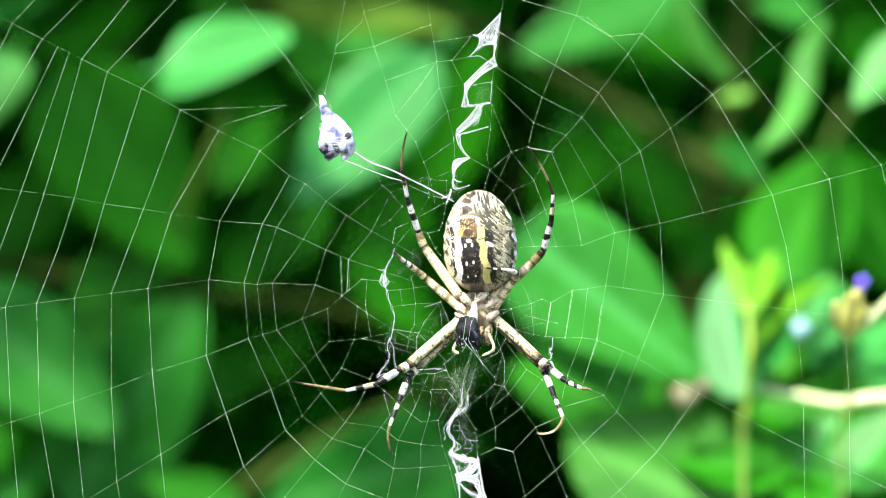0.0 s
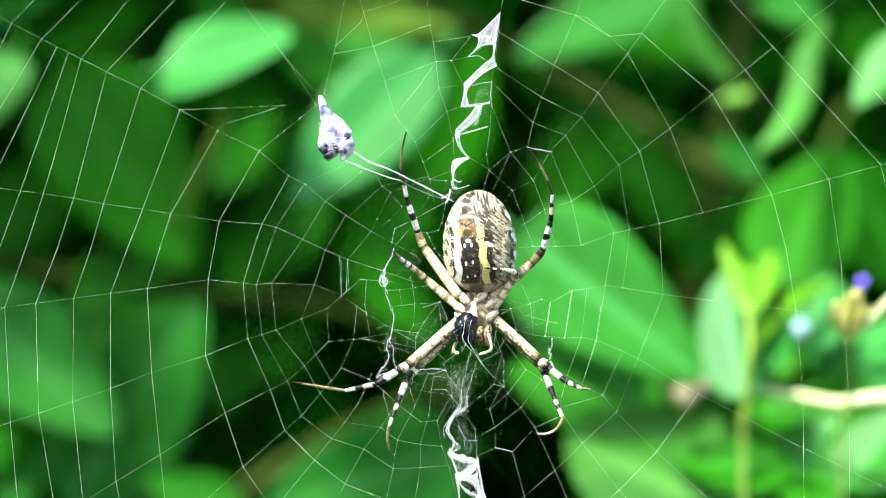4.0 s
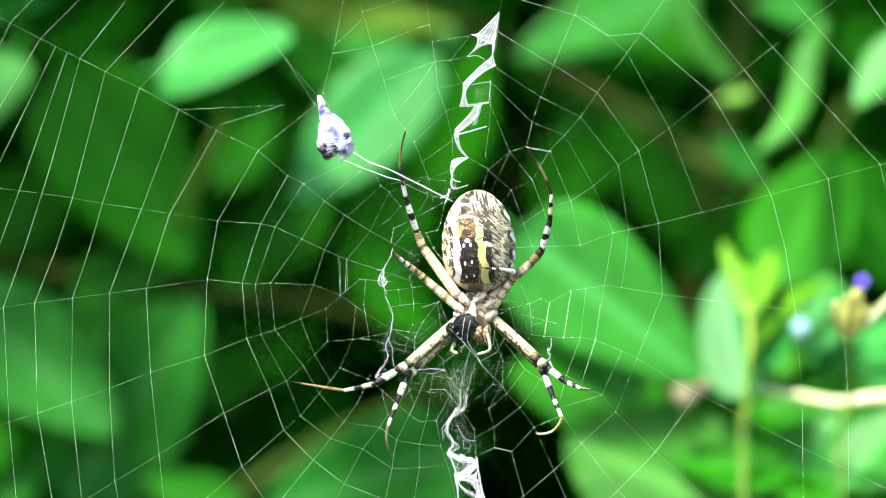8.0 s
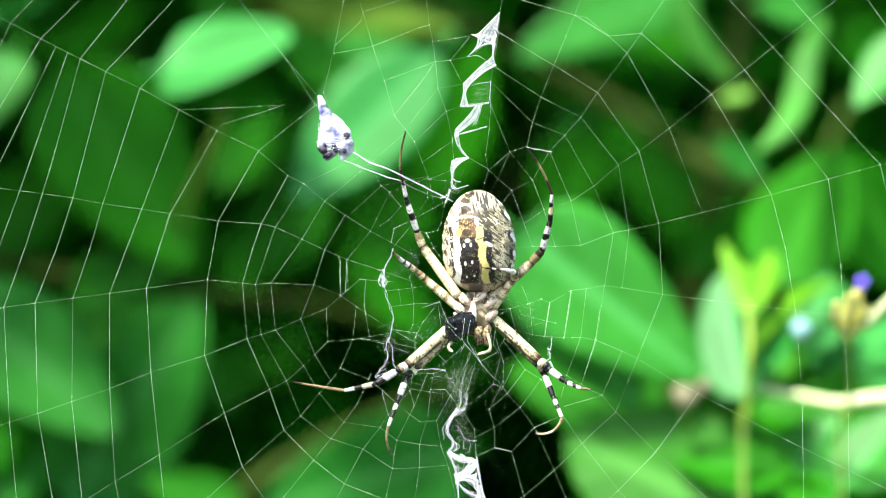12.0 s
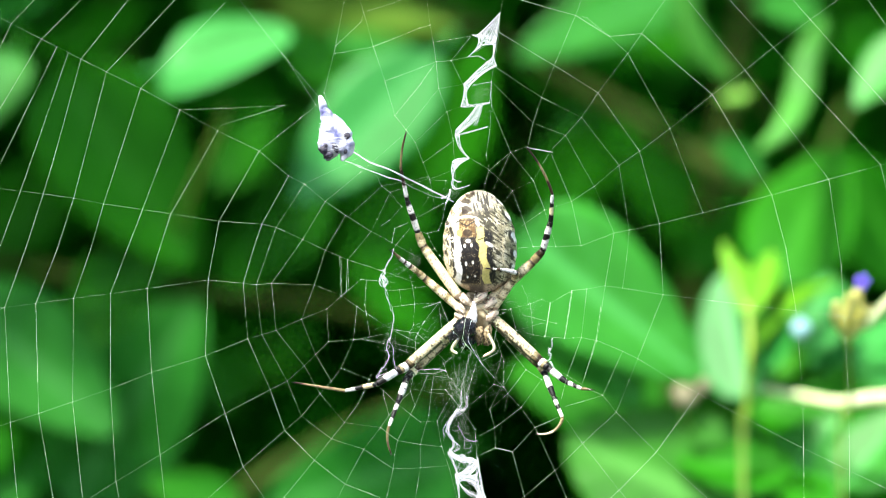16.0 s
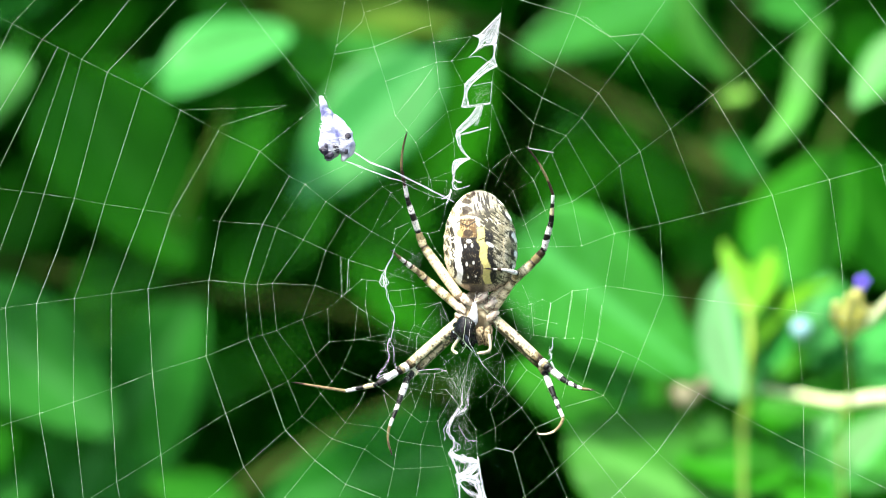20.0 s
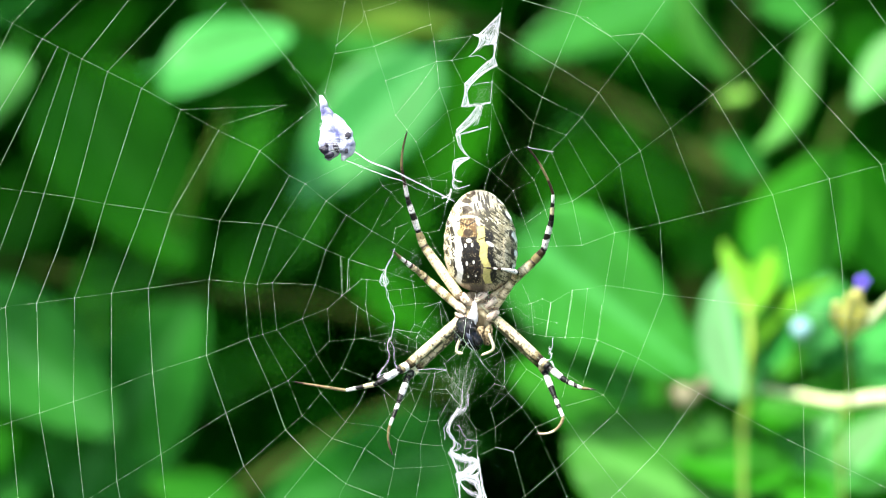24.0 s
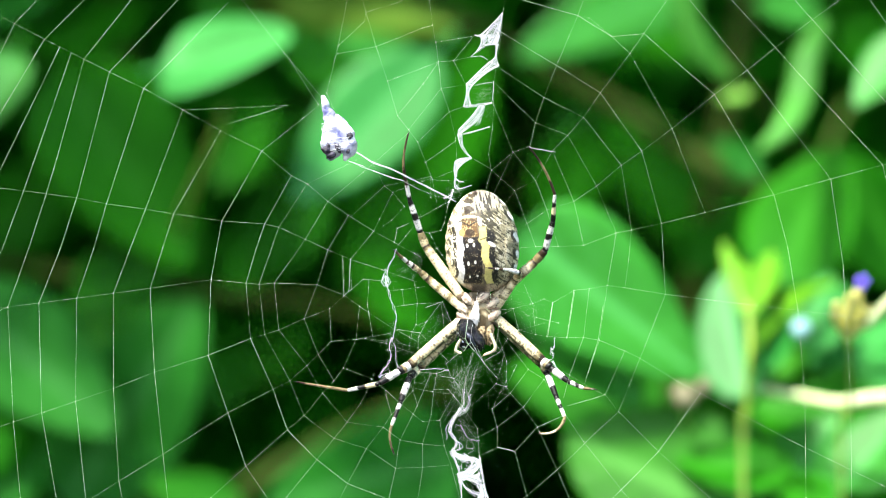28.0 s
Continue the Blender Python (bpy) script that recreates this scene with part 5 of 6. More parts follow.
def lace(seed, centre, size, cell, radius, material=None):
    """A fine irregular net of silk about a place, its knots a cell apart, torn here and there."""
    rng = random.Random(seed)
    knots = {}
    reach = int(1.3 * max(size) / cell) + 2
    for i in range(-reach, reach + 1):
        for j in range(-reach, reach + 1):
            p = Vector(((i + 0.5 * j) * cell, 0, j * cell * 0.87))
            if (i - j) % 3 and math.hypot(p.x / size[0], p.z / size[1]) < rng.uniform(0.75, 1.1):
                knots[i, j] = Vector(centre) + p + Vector((rng.gauss(0, 0.2), 0, rng.gauss(0, 0.2))) * cell + Vector((0, rng.uniform(-0.3, 0.5), 0))
    ties = [(k, other) for k in knots for other in ((k[0] + 1, k[1]), (k[0], k[1] + 1), (k[0] - 1, k[1] + 1)) if other in knots and rng.random() < 0.93]
    for again in range(3):
        met = [k for tie in ties for k in tie]
        ties = [tie for tie in ties if met.count(tie[0]) > 1 and met.count(tie[1]) > 1]
    bm = bmesh.new()
    for k in {k: 0 for tie in ties for k in tie}:
        blob(bm, knots[k] * MM, (radius * 3 * MM,) * 3, rings=4, sides=5)
    for one, other in ties:
        p, q = knots[one], knots[other]
        tube(bm, [v * MM for v in (p, p.lerp(q, 0.5) + Vector((rng.gauss(0, 0.03), 0, rng.gauss(0, 0.03))) * cell, q)], radius * rng.uniform(0.6, 1.3) * MM, 3)
    part("silk_net", bm, material or SILK_FINE, web, kind="stuff")


def tangle(seed, centre, size, count, reach, radius):
    """Fine loose strands criss-crossing about a place, in millimetres; the longer ones are caught on one another."""
    rng = random.Random(seed)
    centre = Vector(centre)
    bm = bmesh.new()
    knots = [centre + Vector((rng.gauss(0, 0.5) * size[0], rng.uniform(-0.4, 0.5), rng.gauss(0, 0.5) * size[1])) for _ in range(max(6, count // 2))]
    for k in range(count):
        p = rng.choice(knots)
        near = sorted(knots, key=lambda q: (q - p).length)[3:14]
        q = rng.choice(near) if rng.random() < 0.85 else p + Vector((rng.gauss(0, 1), 0, rng.gauss(0, 1))) * reach
        mid = p.lerp(q, rng.uniform(0.35, 0.65)) + Vector((rng.gauss(0, 0.06), rng.gauss(0, 0.06), rng.gauss(0, 0.06))) * reach
        line = smooth_line([p, mid, q], 4)
        tube(bm, [v * MM for v in line], [radius * rng.uniform(0.5, 1.5) * MM for _ in line], 3)
    part("loose_silk", bm, SILK_FINE, web, kind="stuff")


lace(13, (1.47, 0.2, 24.66), (1.2, 1.3), 0.45, 0.005)
lace(14, (-9.81, 0.2, -7.15), (1.6, 3.2), 0.6, 0.0048)
lace(17, (-0.14, 0.1, -21.15), (1.3, 4.0), 0.45, 0.009, SILK_BAND)
lace(18, (-1.54, 0.1, -16.81), (1.0, 2.8), 0.5, 0.008, SILK_BAND)
lace(19, (-10.43, 0, 1.68), (0.5, 0.9), 0.25, 0.011, SILK_BAND)
lace(20, (-9.94, 0, -6.58), (0.5, 0.9), 0.25, 0.009, SILK_BAND)
lace(21, (-10.29, 0, -9.59), (1.2, 0.5), 0.25, 0.011, SILK_BAND)
lace(22, (10.08, 0, -7.14), (0.3, 1.1), 0.2, 0.011, SILK_BAND)
lace(23, (-2.24, 0, 12.39), (1.2, 0.9), 0.35, 0.0054)
tangle(41, (-5.6, 0.3, -4.6), (3.6, 2.8), 30, 2.4, 0.0024)
tangle(42, (-6.4, 0.3, -9.6), (3.6, 3.4), 46, 2.6, 0.0024)
tangle(43, (-2.2, 0.3, -10.6), (2.8, 3.0), 60, 2.4, 0.0024)
tangle(44, (3.4, 0.3, -9.6), (3.6, 3.6), 36, 2.8, 0.0022)
tangle(45, (6.6, 0.4, -2.8), (3.6, 3.0), 26, 3.0, 0.0022)
tangle(46, (-7.2, 0.3, 3.6), (3.0, 3.0), 30, 2.6, 0.0022)
tangle(47, (-9.6, 0.2, -6.2), (1.2, 2.8), 24, 1.4, 0.0029)
tangle(48, (-1.5, 0.2, 12.6), (1.8, 1.2), 36, 1.2, 0.0031)
tangle(49, (-1.0, 0.2, -15.0), (1.3, 2.4), 50, 1.4, 0.0031)
frayed([(0.4, 0, -7.0), (-0.3, 0, -9.6), (-0.8, 0, -11.6), (-0.95, 0, -13.6), (-1.7, 0, -15.0), (-2.2, 0, -16.4)], 0.14, 0.0045, 6, SILK_FINE)
frayed([(-0.85, 0, -11.9), (-0.95, 0, -13.8), (-1.75, 0, -15.1), (-2.3, 0, -16.2)], 0.12, 0.0065, 4)
frayed([(0.8, 0, -9.4), (-0.1, 0, -10.8), (-0.3, 0, -12.4), (-0.9, 0, -14.4)], 0.3, 0.0036, 9, SILK_FINE)
frayed([(-1.6, 0, -9.6), (-1.9, 0, -11.0), (-1.3, 0, -12.6), (-1.1, 0, -14.6)], 0.3, 0.0036, 8, SILK_FINE)
veil(26, (-0.56, 0.2, -7.85), (-1.54, 0.1, -15.27), 1.7, 0.6, 60)
veil(28, (-2.1, 0.3, -9.12), (-2.8, 0.2, -15.77), 1.8, 0.9, 26)
veil(30, (1.82, 0.1, 25.91), (1.26, 0.1, 23.25), 0.7, 0.6, 34)
veil(32, (1.4, 0.1, 23.11), (0.56, 0.1, 20.45), 0.35, 0.5, 20)
veil(29, (0.14, 0.2, -19.62), (-1.05, 0.1, -15.41), 0.8, 0.3, 40)

# ---- wrapped prey hung in the web ----
packet = thing("wrapped_prey", "insect wrapped in white silk, hung in the web by its threads", "wrapped prey", HUB)


def bundle():
    """A pear of swathing silk, drawn out to the thread that it hangs by."""
    bm = bmesh.new()
    for axis, radii in ((((-18.35, 0.1, 24.51), (-18.01, 0.3, 23.27), (-17.53, 0.5, 22.09), (-17.2, 0.7, 20.7), (-17.06, 0.8, 19.3), (-17.2, 0.8, 17.97), (-17.41, 0.7, 16.56)), (0.16, 0.5, 0.78, 1.12, 1.42, 1.4, 0.2)),
                        (((-16.83, 0.4, 22.08), (-15.93, 0.6, 20.62), (-15.3, 0.7, 19.23), (-15.16, 0.7, 17.82), (-15.65, 0.6, 16.48)), (0.3, 0.85, 1.02, 0.95, 0.2))):
        line = smooth_line(axis, 8)
        girth = [v.x for v in smooth_line([(r, 0, 0) for r in radii], 8)]
        tube(bm, [p * MM for p in line], [max(0.05, g) * MM for g in girth], 36)
    for v in bm.verts:
        p = v.co / MM
        v.co += Vector((noise.noise(p * 1.1), noise.noise(p * 1.1 + Vector((9, 0, 0))), noise.noise(p * 1.1 + Vector((0, 9, 0))))) * 0.26 * MM
        v.co += Vector((noise.noise(p * 3.4), noise.noise(p * 3.4 + Vector((9, 0, 0))), 0)) * 0.1 * MM
    part("silk_wrapping", bm, WRAP, packet, "white silk swathing, wound in layers")
    for centre, size, lean in (((-17.88, -0.55, 17.75), (0.55, 0.4, 0.42), 30), ((-17.26, -0.5, 17.12), (0.55, 0.35, 0.4), -15), ((-17.6, -0.62, 18.3), (0.3, 0.2, 0.3), 0), ((-16.42, -0.5, 18.03), (0.32, 0.3, 0.6), -25), ((-14.96, -0.32, 19.51), (0.36, 0.14, 0.36), 15), ((-15.17, -0.3, 17.62), (0.2, 0.12, 0.3), 15)):
        bm = bmesh.new()
        blob(bm, Vector(centre) * MM, [s * MM for s in size], Matrix.Rotation(radians(lean), 3, "Y"), 18, 20, 0.7, 2.2)
        part("husk", bm, HUSK, packet, "dark piece of the insect showing through")
    rng = random.Random(5)
    bm = bmesh.new()
    for k in range(46):
        h = rng.uniform(-0.8, 0.55)
        c = Vector((-16.5, 0.8, 19.23)).lerp(Vector((-17.67, 0.4, 22.78)), max(0, h))
        w = 2.1 * (1 - 0.62 * max(0, h)) * math.sqrt(max(0.1, 1 - min(0, h) ** 2))
        lean, a0 = rng.uniform(-0.8, 0.8), rng.uniform(0, 6.28)
        line = []
        for j in range(9):
            a = a0 + j * 0.32
            line.append((c + Vector((math.cos(a) * w, math.sin(a) * w * 0.86, min(0, h) * 2.1 + math.sin(a + lean) * lean))) * MM)
        tube(bm, line, rng.uniform(0.012, 0.035) * MM, 5)
    part("silk_winding", bm, SILK_BAND, packet, kind="stuff")


bundle()

# ---- spider ----
spider = thing("wasp_spider", "banded yellow and black wasp spider hanging head down, underside seen", "spider", HUB)
CREAM, TAN, BROWN, INK = (0.74, 0.63, 0.38, 1), (0.25, 0.2, 0.095, 1), (0.035, 0.021, 0.01, 1), (0.008, 0.0075, 0.007, 1)
WHITE, YELLOW, PINK = (0.88, 0.86, 0.8, 1), (0.68, 0.6, 0.2, 1), (0.45, 0.32, 0.22, 1)


def blend(a, b, t):
    t = min(1.0, max(0.0, t))
    return tuple(x + (y - x) * t for x, y in zip(a, b))


def step(a, b, x):
    t = min(1.0, max(0.0, (x - a) / (b - a)))
    return t * t * (3 - 2 * t)


def box(x, lo, hi, soft=0.02):
    return step(lo - soft, lo + soft, x) * (1 - step(hi - soft, hi + soft, x))


def spot(x, v, cx, cv, rx, rv):
    return 1 - step(0.75, 1.15, math.hypot((x - cx) / rx, (v - cv) / rv))


def belly(h, z, turn):
    """The colour of the abdomen: h across the underside and z along it to the tail, in millimetres; turn: the angle round it, 1 at the side."""
    n = noise.noise(Vector((h * 1.3, z * 0.95, 3.1)))
    fine = noise.noise(Vector((h * 5.5, z * 4.4, 7.7)))
    wob = 0.16 * noise.noise(Vector((z * 1.3, 0.3, h * 0.4))) + 0.12 * fine
    slant = z + 0.8 * h
    lines = noise.noise(Vector((slant * 3.4, (h - z) * 0.6, 2.2))) + 0.7 * noise.noise(Vector((slant * 7.2, (h - z) * 1.5, 4.4)))
    net = abs(noise.noise(Vector((slant * 3.6, (h - z) * 1.2, 5.2))))
    if h > 0.3 - 0.08 * z + 3 * wob:
        # grey-green flank, darker partly as the less lit side, with dark slanting lines and a row of white spots round
        # its edge
        c = blend((0.3, 0.27, 0.16, 1), (0.7, 0.65, 0.46, 1), step(-0.25, 0.3, n + 0.5 * fine))
        c = blend(c, (0.045, 0.042, 0.022, 1), 0.95 * step(-0.02, 0.08, lines + 0.3 * fine + 0.3 * (1 - step(1.0, 2.0, h)) - 0.22 * step(1.9, 2.7, h)))
        c = blend(c, INK, 0.5 * (1 - step(0.02, 0.1, net)))
        c = blend(c, CREAM, 0.75 * box(h + wob, 2.65, 2.95, 0.12) * box(z, -3.2, 2.0, 0.6) * step(-0.3, 0.2, n + fine))
        for cv, size in ((5.5, 0.34), (4.5, 0.5), (2.6, 0.62), (-0.1, 0.72), (-2.3, 0.55), (-4.0, 0.5)):
            c = blend(c, INK, 0.9 * spot(turn, z + 2.2 * (turn - 1), 0.66, cv - 0.1, 0.1, size * 1.2))
            c = blend(c, (0.95, 0.94, 0.9, 1), spot(turn + wob * 0.3, z + 2.2 * (turn - 1), 0.79, cv, 0.12, size))
    else:
        # cream flank with broken dark strokes, painted paler partly for the light on it
        c = blend((0.86, 0.78, 0.55, 1), (0.5, 0.42, 0.24, 1), step(0.0, 0.4, n + 0.6 * fine))
        c = blend(c, BROWN, 0.75 * (1 - step(0.03, 0.09, net)) * step(3.55, 3.9, -h))
        c = blend(c, INK, 0.95 * box(h + 0.9 * wob + 0.03 * z, -3.66, -3.24, 0.07) * box(z, -5.0, 2.6, 0.4) * step(-0.45, -0.25, fine + 0.5 * n))
        for ch, cz, rh, rz in ((-4.1, 0.2, 0.22, 0.5), (-3.95, 1.5, 0.16, 0.4), (-4.2, -1.1, 0.16, 0.45), (-3.8, -2.4, 0.2, 0.6), (-4.05, 2.7, 0.18, 0.4), (-3.6, -3.9, 0.2, 0.5)):
            c = blend(c, INK, 0.9 * spot(h + 2 * wob, z, ch, cz, rh, rz))
        c = blend(c, blend(BROWN, TAN, step(-0.1, 0.5, n + fine)), 0.9 * step(-2.6, -2.3, h + wob))
    c = blend(c, BROWN, 0.6 * step(0.32, 0.45, fine + 0.35 * n))
    # dark middle with pale dots, between the stripes
    mid = blend(INK, BROWN, step(0.15, 0.5, fine))
    for ch, cz, rh, rz in ((-1.95, -0.25, 0.15, 0.26), (-1.12, -0.2, 0.15, 0.26), (-1.9, -2.5, 0.15, 0.3), (-1.05, -2.35, 0.15, 0.24), (-1.8, -4.2, 0.13, 0.18), (-0.85, -4.1, 0.15, 0.16), (-1.5, 0.35, 0.34, 0.26)):
        mid = blend(mid, (0.85, 0.83, 0.72, 1), spot(h, z, ch, cz, rh, rz))
    mid = blend(mid, CREAM, 0.6 * (1 - step(0.0, 0.06, abs(fine))) * step(0.3, 0.5, abs(n) + 0.2))
    c = blend(c, mid, box(h + wob * 0.5 - 0.03 * z, -2.5, -0.1, 0.06) * box(z, -5.1, 0.85, 0.2))
    # dark band outside the yellow stripe
    c = blend(c, INK, 0.97 * box(h + wob * 1.5 + 0.1 * lines + 0.06 * z, 0.45, 1.45, 0.1) * box(z, -5.2, 1.5, 0.3) * step(-0.45, -0.25, fine + n * 0.5))
    c = blend(c, (0.8, 0.8, 0.76, 1), spot(h, z + 0.55 * (h - 1.1), 1.1, -0.2, 0.5, 0.26))
    # stripes: the left one is painted white for the bright light on it
    c = blend(c, (0.95, 0.94, 0.88, 1), box(h + wob - 0.03 * z + 0.1 * math.sin(z * 2.2), -3.2, -2.4, 0.06) * box(z, -5.2, 1.9, 0.15))
    c = blend(c, (0.93, 0.9, 0.8, 1), spot(h, z, -3.0, 2.5, 0.3, 0.6))
    c = blend(c, YELLOW, box(h + wob * 0.8 + 0.1 * z + 0.12 * math.sin(z * 2.6), -0.3, 0.62, 0.06) * box(z, -5.2, 2.0, 0.12))
    c = blend(c, INK, 0.85 * box(h + 0.1 * z, -0.3, 0.7, 0.05) * box(z - 0.3 * h, 0.42, 0.58, 0.04))
    c = blend(c, WHITE, spot(h + 0.25 * (z - 2.8), z, -0.3, 2.7, 0.26, 0.62))
    # the field round the spinnerets
    field = box(h + wob, -2.55, -0.55, 0.12) * box(z, 0.85, 3.1, 0.15)
    c = blend(c, blend((0.14, 0.075, 0.022, 1), (0.46, 0.34, 0.15, 1), step(-0.1, 0.5, n + fine)), field)
    c = blend(c, BROWN, 0.9 * field * spot(h, z, -1.5, 1.35, 0.62, 0.5))
    c = blend(c, INK, 0.85 * field * (1 - step(0.06, 0.16, abs(z - 2.2 - 0.55 * abs(h + 1.55)))))
    c = blend(c, (0.55, 0.4, 0.12, 1), spot(h, z, -2.55, 1.35, 0.4, 0.5))
    arch = z - 3.35 + 0.16 * (h + 1.6) ** 2
    c = blend(c, (0.86, 0.8, 0.62, 1), box(arch, -0.13, 0.13, 0.06) * box(h, -2.7, -0.6, 0.15))
    c = blend(c, BROWN, 0.8 * box(arch, -0.5, -0.33, 0.06) * box(h, -3.0, -0.2, 0.15))
    # the tail: cream, with brown blotches along its middle
    tail = step(3.6, 4.0, z + wob) * (1 - step(-1.4, -0.3, h + 3 * wob))
    c = blend(c, blend((0.82, 0.76, 0.56, 1), TAN, step(0.05, 0.4, n + fine * 0.8)), 0.9 * tail)
    streak = noise.noise(Vector((h * 4.2 + 0.6 * z, z * 0.7, 9.3)))
    c = blend(c, (0.78, 0.71, 0.52, 1), 0.45 * step(3.6, 4.6, z) * box(h, -0.9, 2.4, 0.5))
    c = blend(c, INK, 0.9 * step(3.3, 4.2, z) * box(h, -0.9, 2.6, 0.4) * step(0.06, 0.16, streak + 0.2 * fine))
    for ch, cz, rh, rz in ((-1.5, 4.25, 0.8, 0.42), (-1.35, 5.3, 0.7, 0.4), (-1.7, 3.95, 0.4, 0.25), (-0.9, 6.0, 0.7, 0.25)):
        c = blend(c, BROWN, 0.92 * spot(h + wob * 2, z + 0.3 * n, ch, cz, rh, rz))
    # dull where it meets the breast, with the shaded middle painted dark
    base = blend((0.6, 0.47, 0.34, 1), (0.16, 0.13, 0.09, 1), step(-0.15, 0.25, n + fine) if h > 0.6 else 0.35 * step(0.0, 0.3, fine))
    base = blend(base, INK, 0.85 * box(h + wob, -1.6, 0.2, 0.3))
    c = blend(c, base, 0.9 * (1 - step(-5.6, -5.0, z + wob)))
    return c


def abdomen():
    LEAN = radians(15)
    bm = bmesh.new()
    lay = tint_layer(bm)
    rings, sides = 260, 400
    rows = []
    for i in range(rings + 1):
        v = -math.cos(math.pi * i / rings)
        w = math.sqrt(max(0.0, 1 - abs(v) ** 2.2)) * (1 - 0.11 * v)
        row = []
        for j in range(sides):
            a = 2 * math.pi * j / sides
            x, y = math.sin(a), -math.cos(a)
            dent = 1 + 0.012 * noise.noise(Vector((x * 5, y * 5, v * 6))) + 0.008 * math.sin(v * 26 + x * 9) * abs(x)
            across = math.cos(LEAN) * x * 4.65 + math.sin(LEAN) * y * 4.3
            vert = bm.verts.new((x * w * 4.65 * dent * MM, y * w * 4.3 * dent * MM, v * 6.5 * MM))
            vert[lay] = belly(across * w, v * 6.5, ((a if a < math.pi else a - 2 * math.pi) - LEAN) / (math.pi / 2))
            row.append(vert)
        rows.append(row)
    for a, b in zip(rows, rows[1:]):
        for j in range(sides):
            bm.faces.new((a[j], a[(j + 1) % sides], b[(j + 1) % sides], b[j]))
    bmesh.ops.remove_doubles(bm, verts=rows[0] + rows[-1], dist=1e-7)
    ob = part("abdomen", bm, BODY, spider, "oval abdomen, black belly with two stripes, the brightly lit one painted white")
    ob.matrix_local = Matrix.Translation(Vector((1.5, 4.4, 6.46)) * MM) @ pose(0, 0, 0, 3, -3, 0) @ pose(0, 0, 0, 0, 0, -15)
    # spinnerets
    for dx in (-0.35, 0.35):
        for dz in (0, 0.6):
            bm = bmesh.new()
            blob(bm, Vector((dx * 0.9, -3.42, 2.4 + dz * 0.9)) * MM, (0.3 * MM, 0.3 * MM, 0.34 * MM), rings=8, sides=10, tint=blend(TAN, BROWN, 0.55))
            part("spinneret", bm, BODY, ob, "brown spinneret")


def limb(name, owner, p, q, r0, r1, tints, bulge=0.0, bow=(0, 0, 0), spines=10, seed=1):
    """One joint of a leg from p to q in millimetres; tints are (place along, colour)."""
    rng = random.Random(seed)
    p, q, bow = Vector(p), Vector(q), Vector(bow)
    bm = bmesh.new()
    lay = tint_layer(bm)
    n = max(10, int((q - p).length * 14))
    pts, radii, cols = [], [], []
    for i in range(n + 1):
        t = i / n
        pts.append((p.lerp(q, t) + bow * 4 * t * (1 - t)) * MM)
        radii.append((r0 + (r1 - r0) * t + bulge * math.sin(math.pi * t)) * MM * (1 if 1 < i < n - 1 else 0.75 if i in (0, n) else 0.94) * (1 + 0.025 * rng.uniform(-1, 1)))
        cols.append(INK)

    def ring_colour(t):
        for (a, ca), (b, cb) in zip(tints, tints[1:]):
            if a <= t < b:
                return ca if t < b - 0.03 else blend(ca, cb, 0.5)
        return tints[-1][1]

    tube(bm, pts, radii, 24, cols)
    way = (q - p).normalized()
    span = (q - p).length
    for v in bm.verts:
        t = (v.co / MM - p).dot(way) / span
        t += (0.22 * noise.noise(v.co * 1500 + Vector((0, 0, seed))) + 0.1 * noise.noise(v.co * 4200)) / max(1.0, span)
        shade = noise.noise(v.co * 2400 + Vector((seed, seed, 0)))
        v[lay] = blend(ring_colour(min(0.999, max(0.0, t))), BROWN, max(0.0, 0.4 * shade - 0.04))
    for v in bm.verts:
        speck = noise.noise(v.co * 5200 + Vector((seed, 0, 0)))
        if speck > 0.36:
            v[lay] = blend(v[lay], INK, 0.8)
    # a dark, broken streak with dots, partly painted shade, along the thigh's lower side
    if name == "femur" and way.z < 0:
        across = Vector((way.z, 0, -way.x))
        across = across if across.z < 0 else -across
        for v in bm.verts:
            t = (v.co / MM - p).dot(way) / (q - p).length
            off = (v.co / MM - p.lerp(q, t)).dot(across) / max(0.1, r0)
            if off > 0.62 and noise.noise(v.co * 1500 + Vector((0, seed, 0))) > -0.25:
                v[lay] = blend(v[lay], INK, 0.85)
            elif off > 0.1 and noise.noise(v.co * 2600 + Vector((0, seed, 4))) > (0.3 if p.x < 0 else 0.08):
                v[lay] = blend(v[lay], BROWN, 0.85)
    for k in range(spines):
        t = rng.uniform(0.05, 0.95)
        out = way.orthogonal().normalized()
        out.rotate(Matrix.Rotation(rng.uniform(0, 6.28), 3, way))
        base = p.lerp(q, t) + bow * 4 * t * (1 - t)
        r = r0 + (r1 - r0) * t
        tube(bm, [(base + out * r * 0.8) * MM, (base + out * (r + rng.uniform(0.2, 0.5)) + way * 0.25) * MM], [0.022 * MM, 0.006 * MM], 3, [INK, INK])
    return part(name, bm, LIMB, owner)


LEG_SEED = [0]


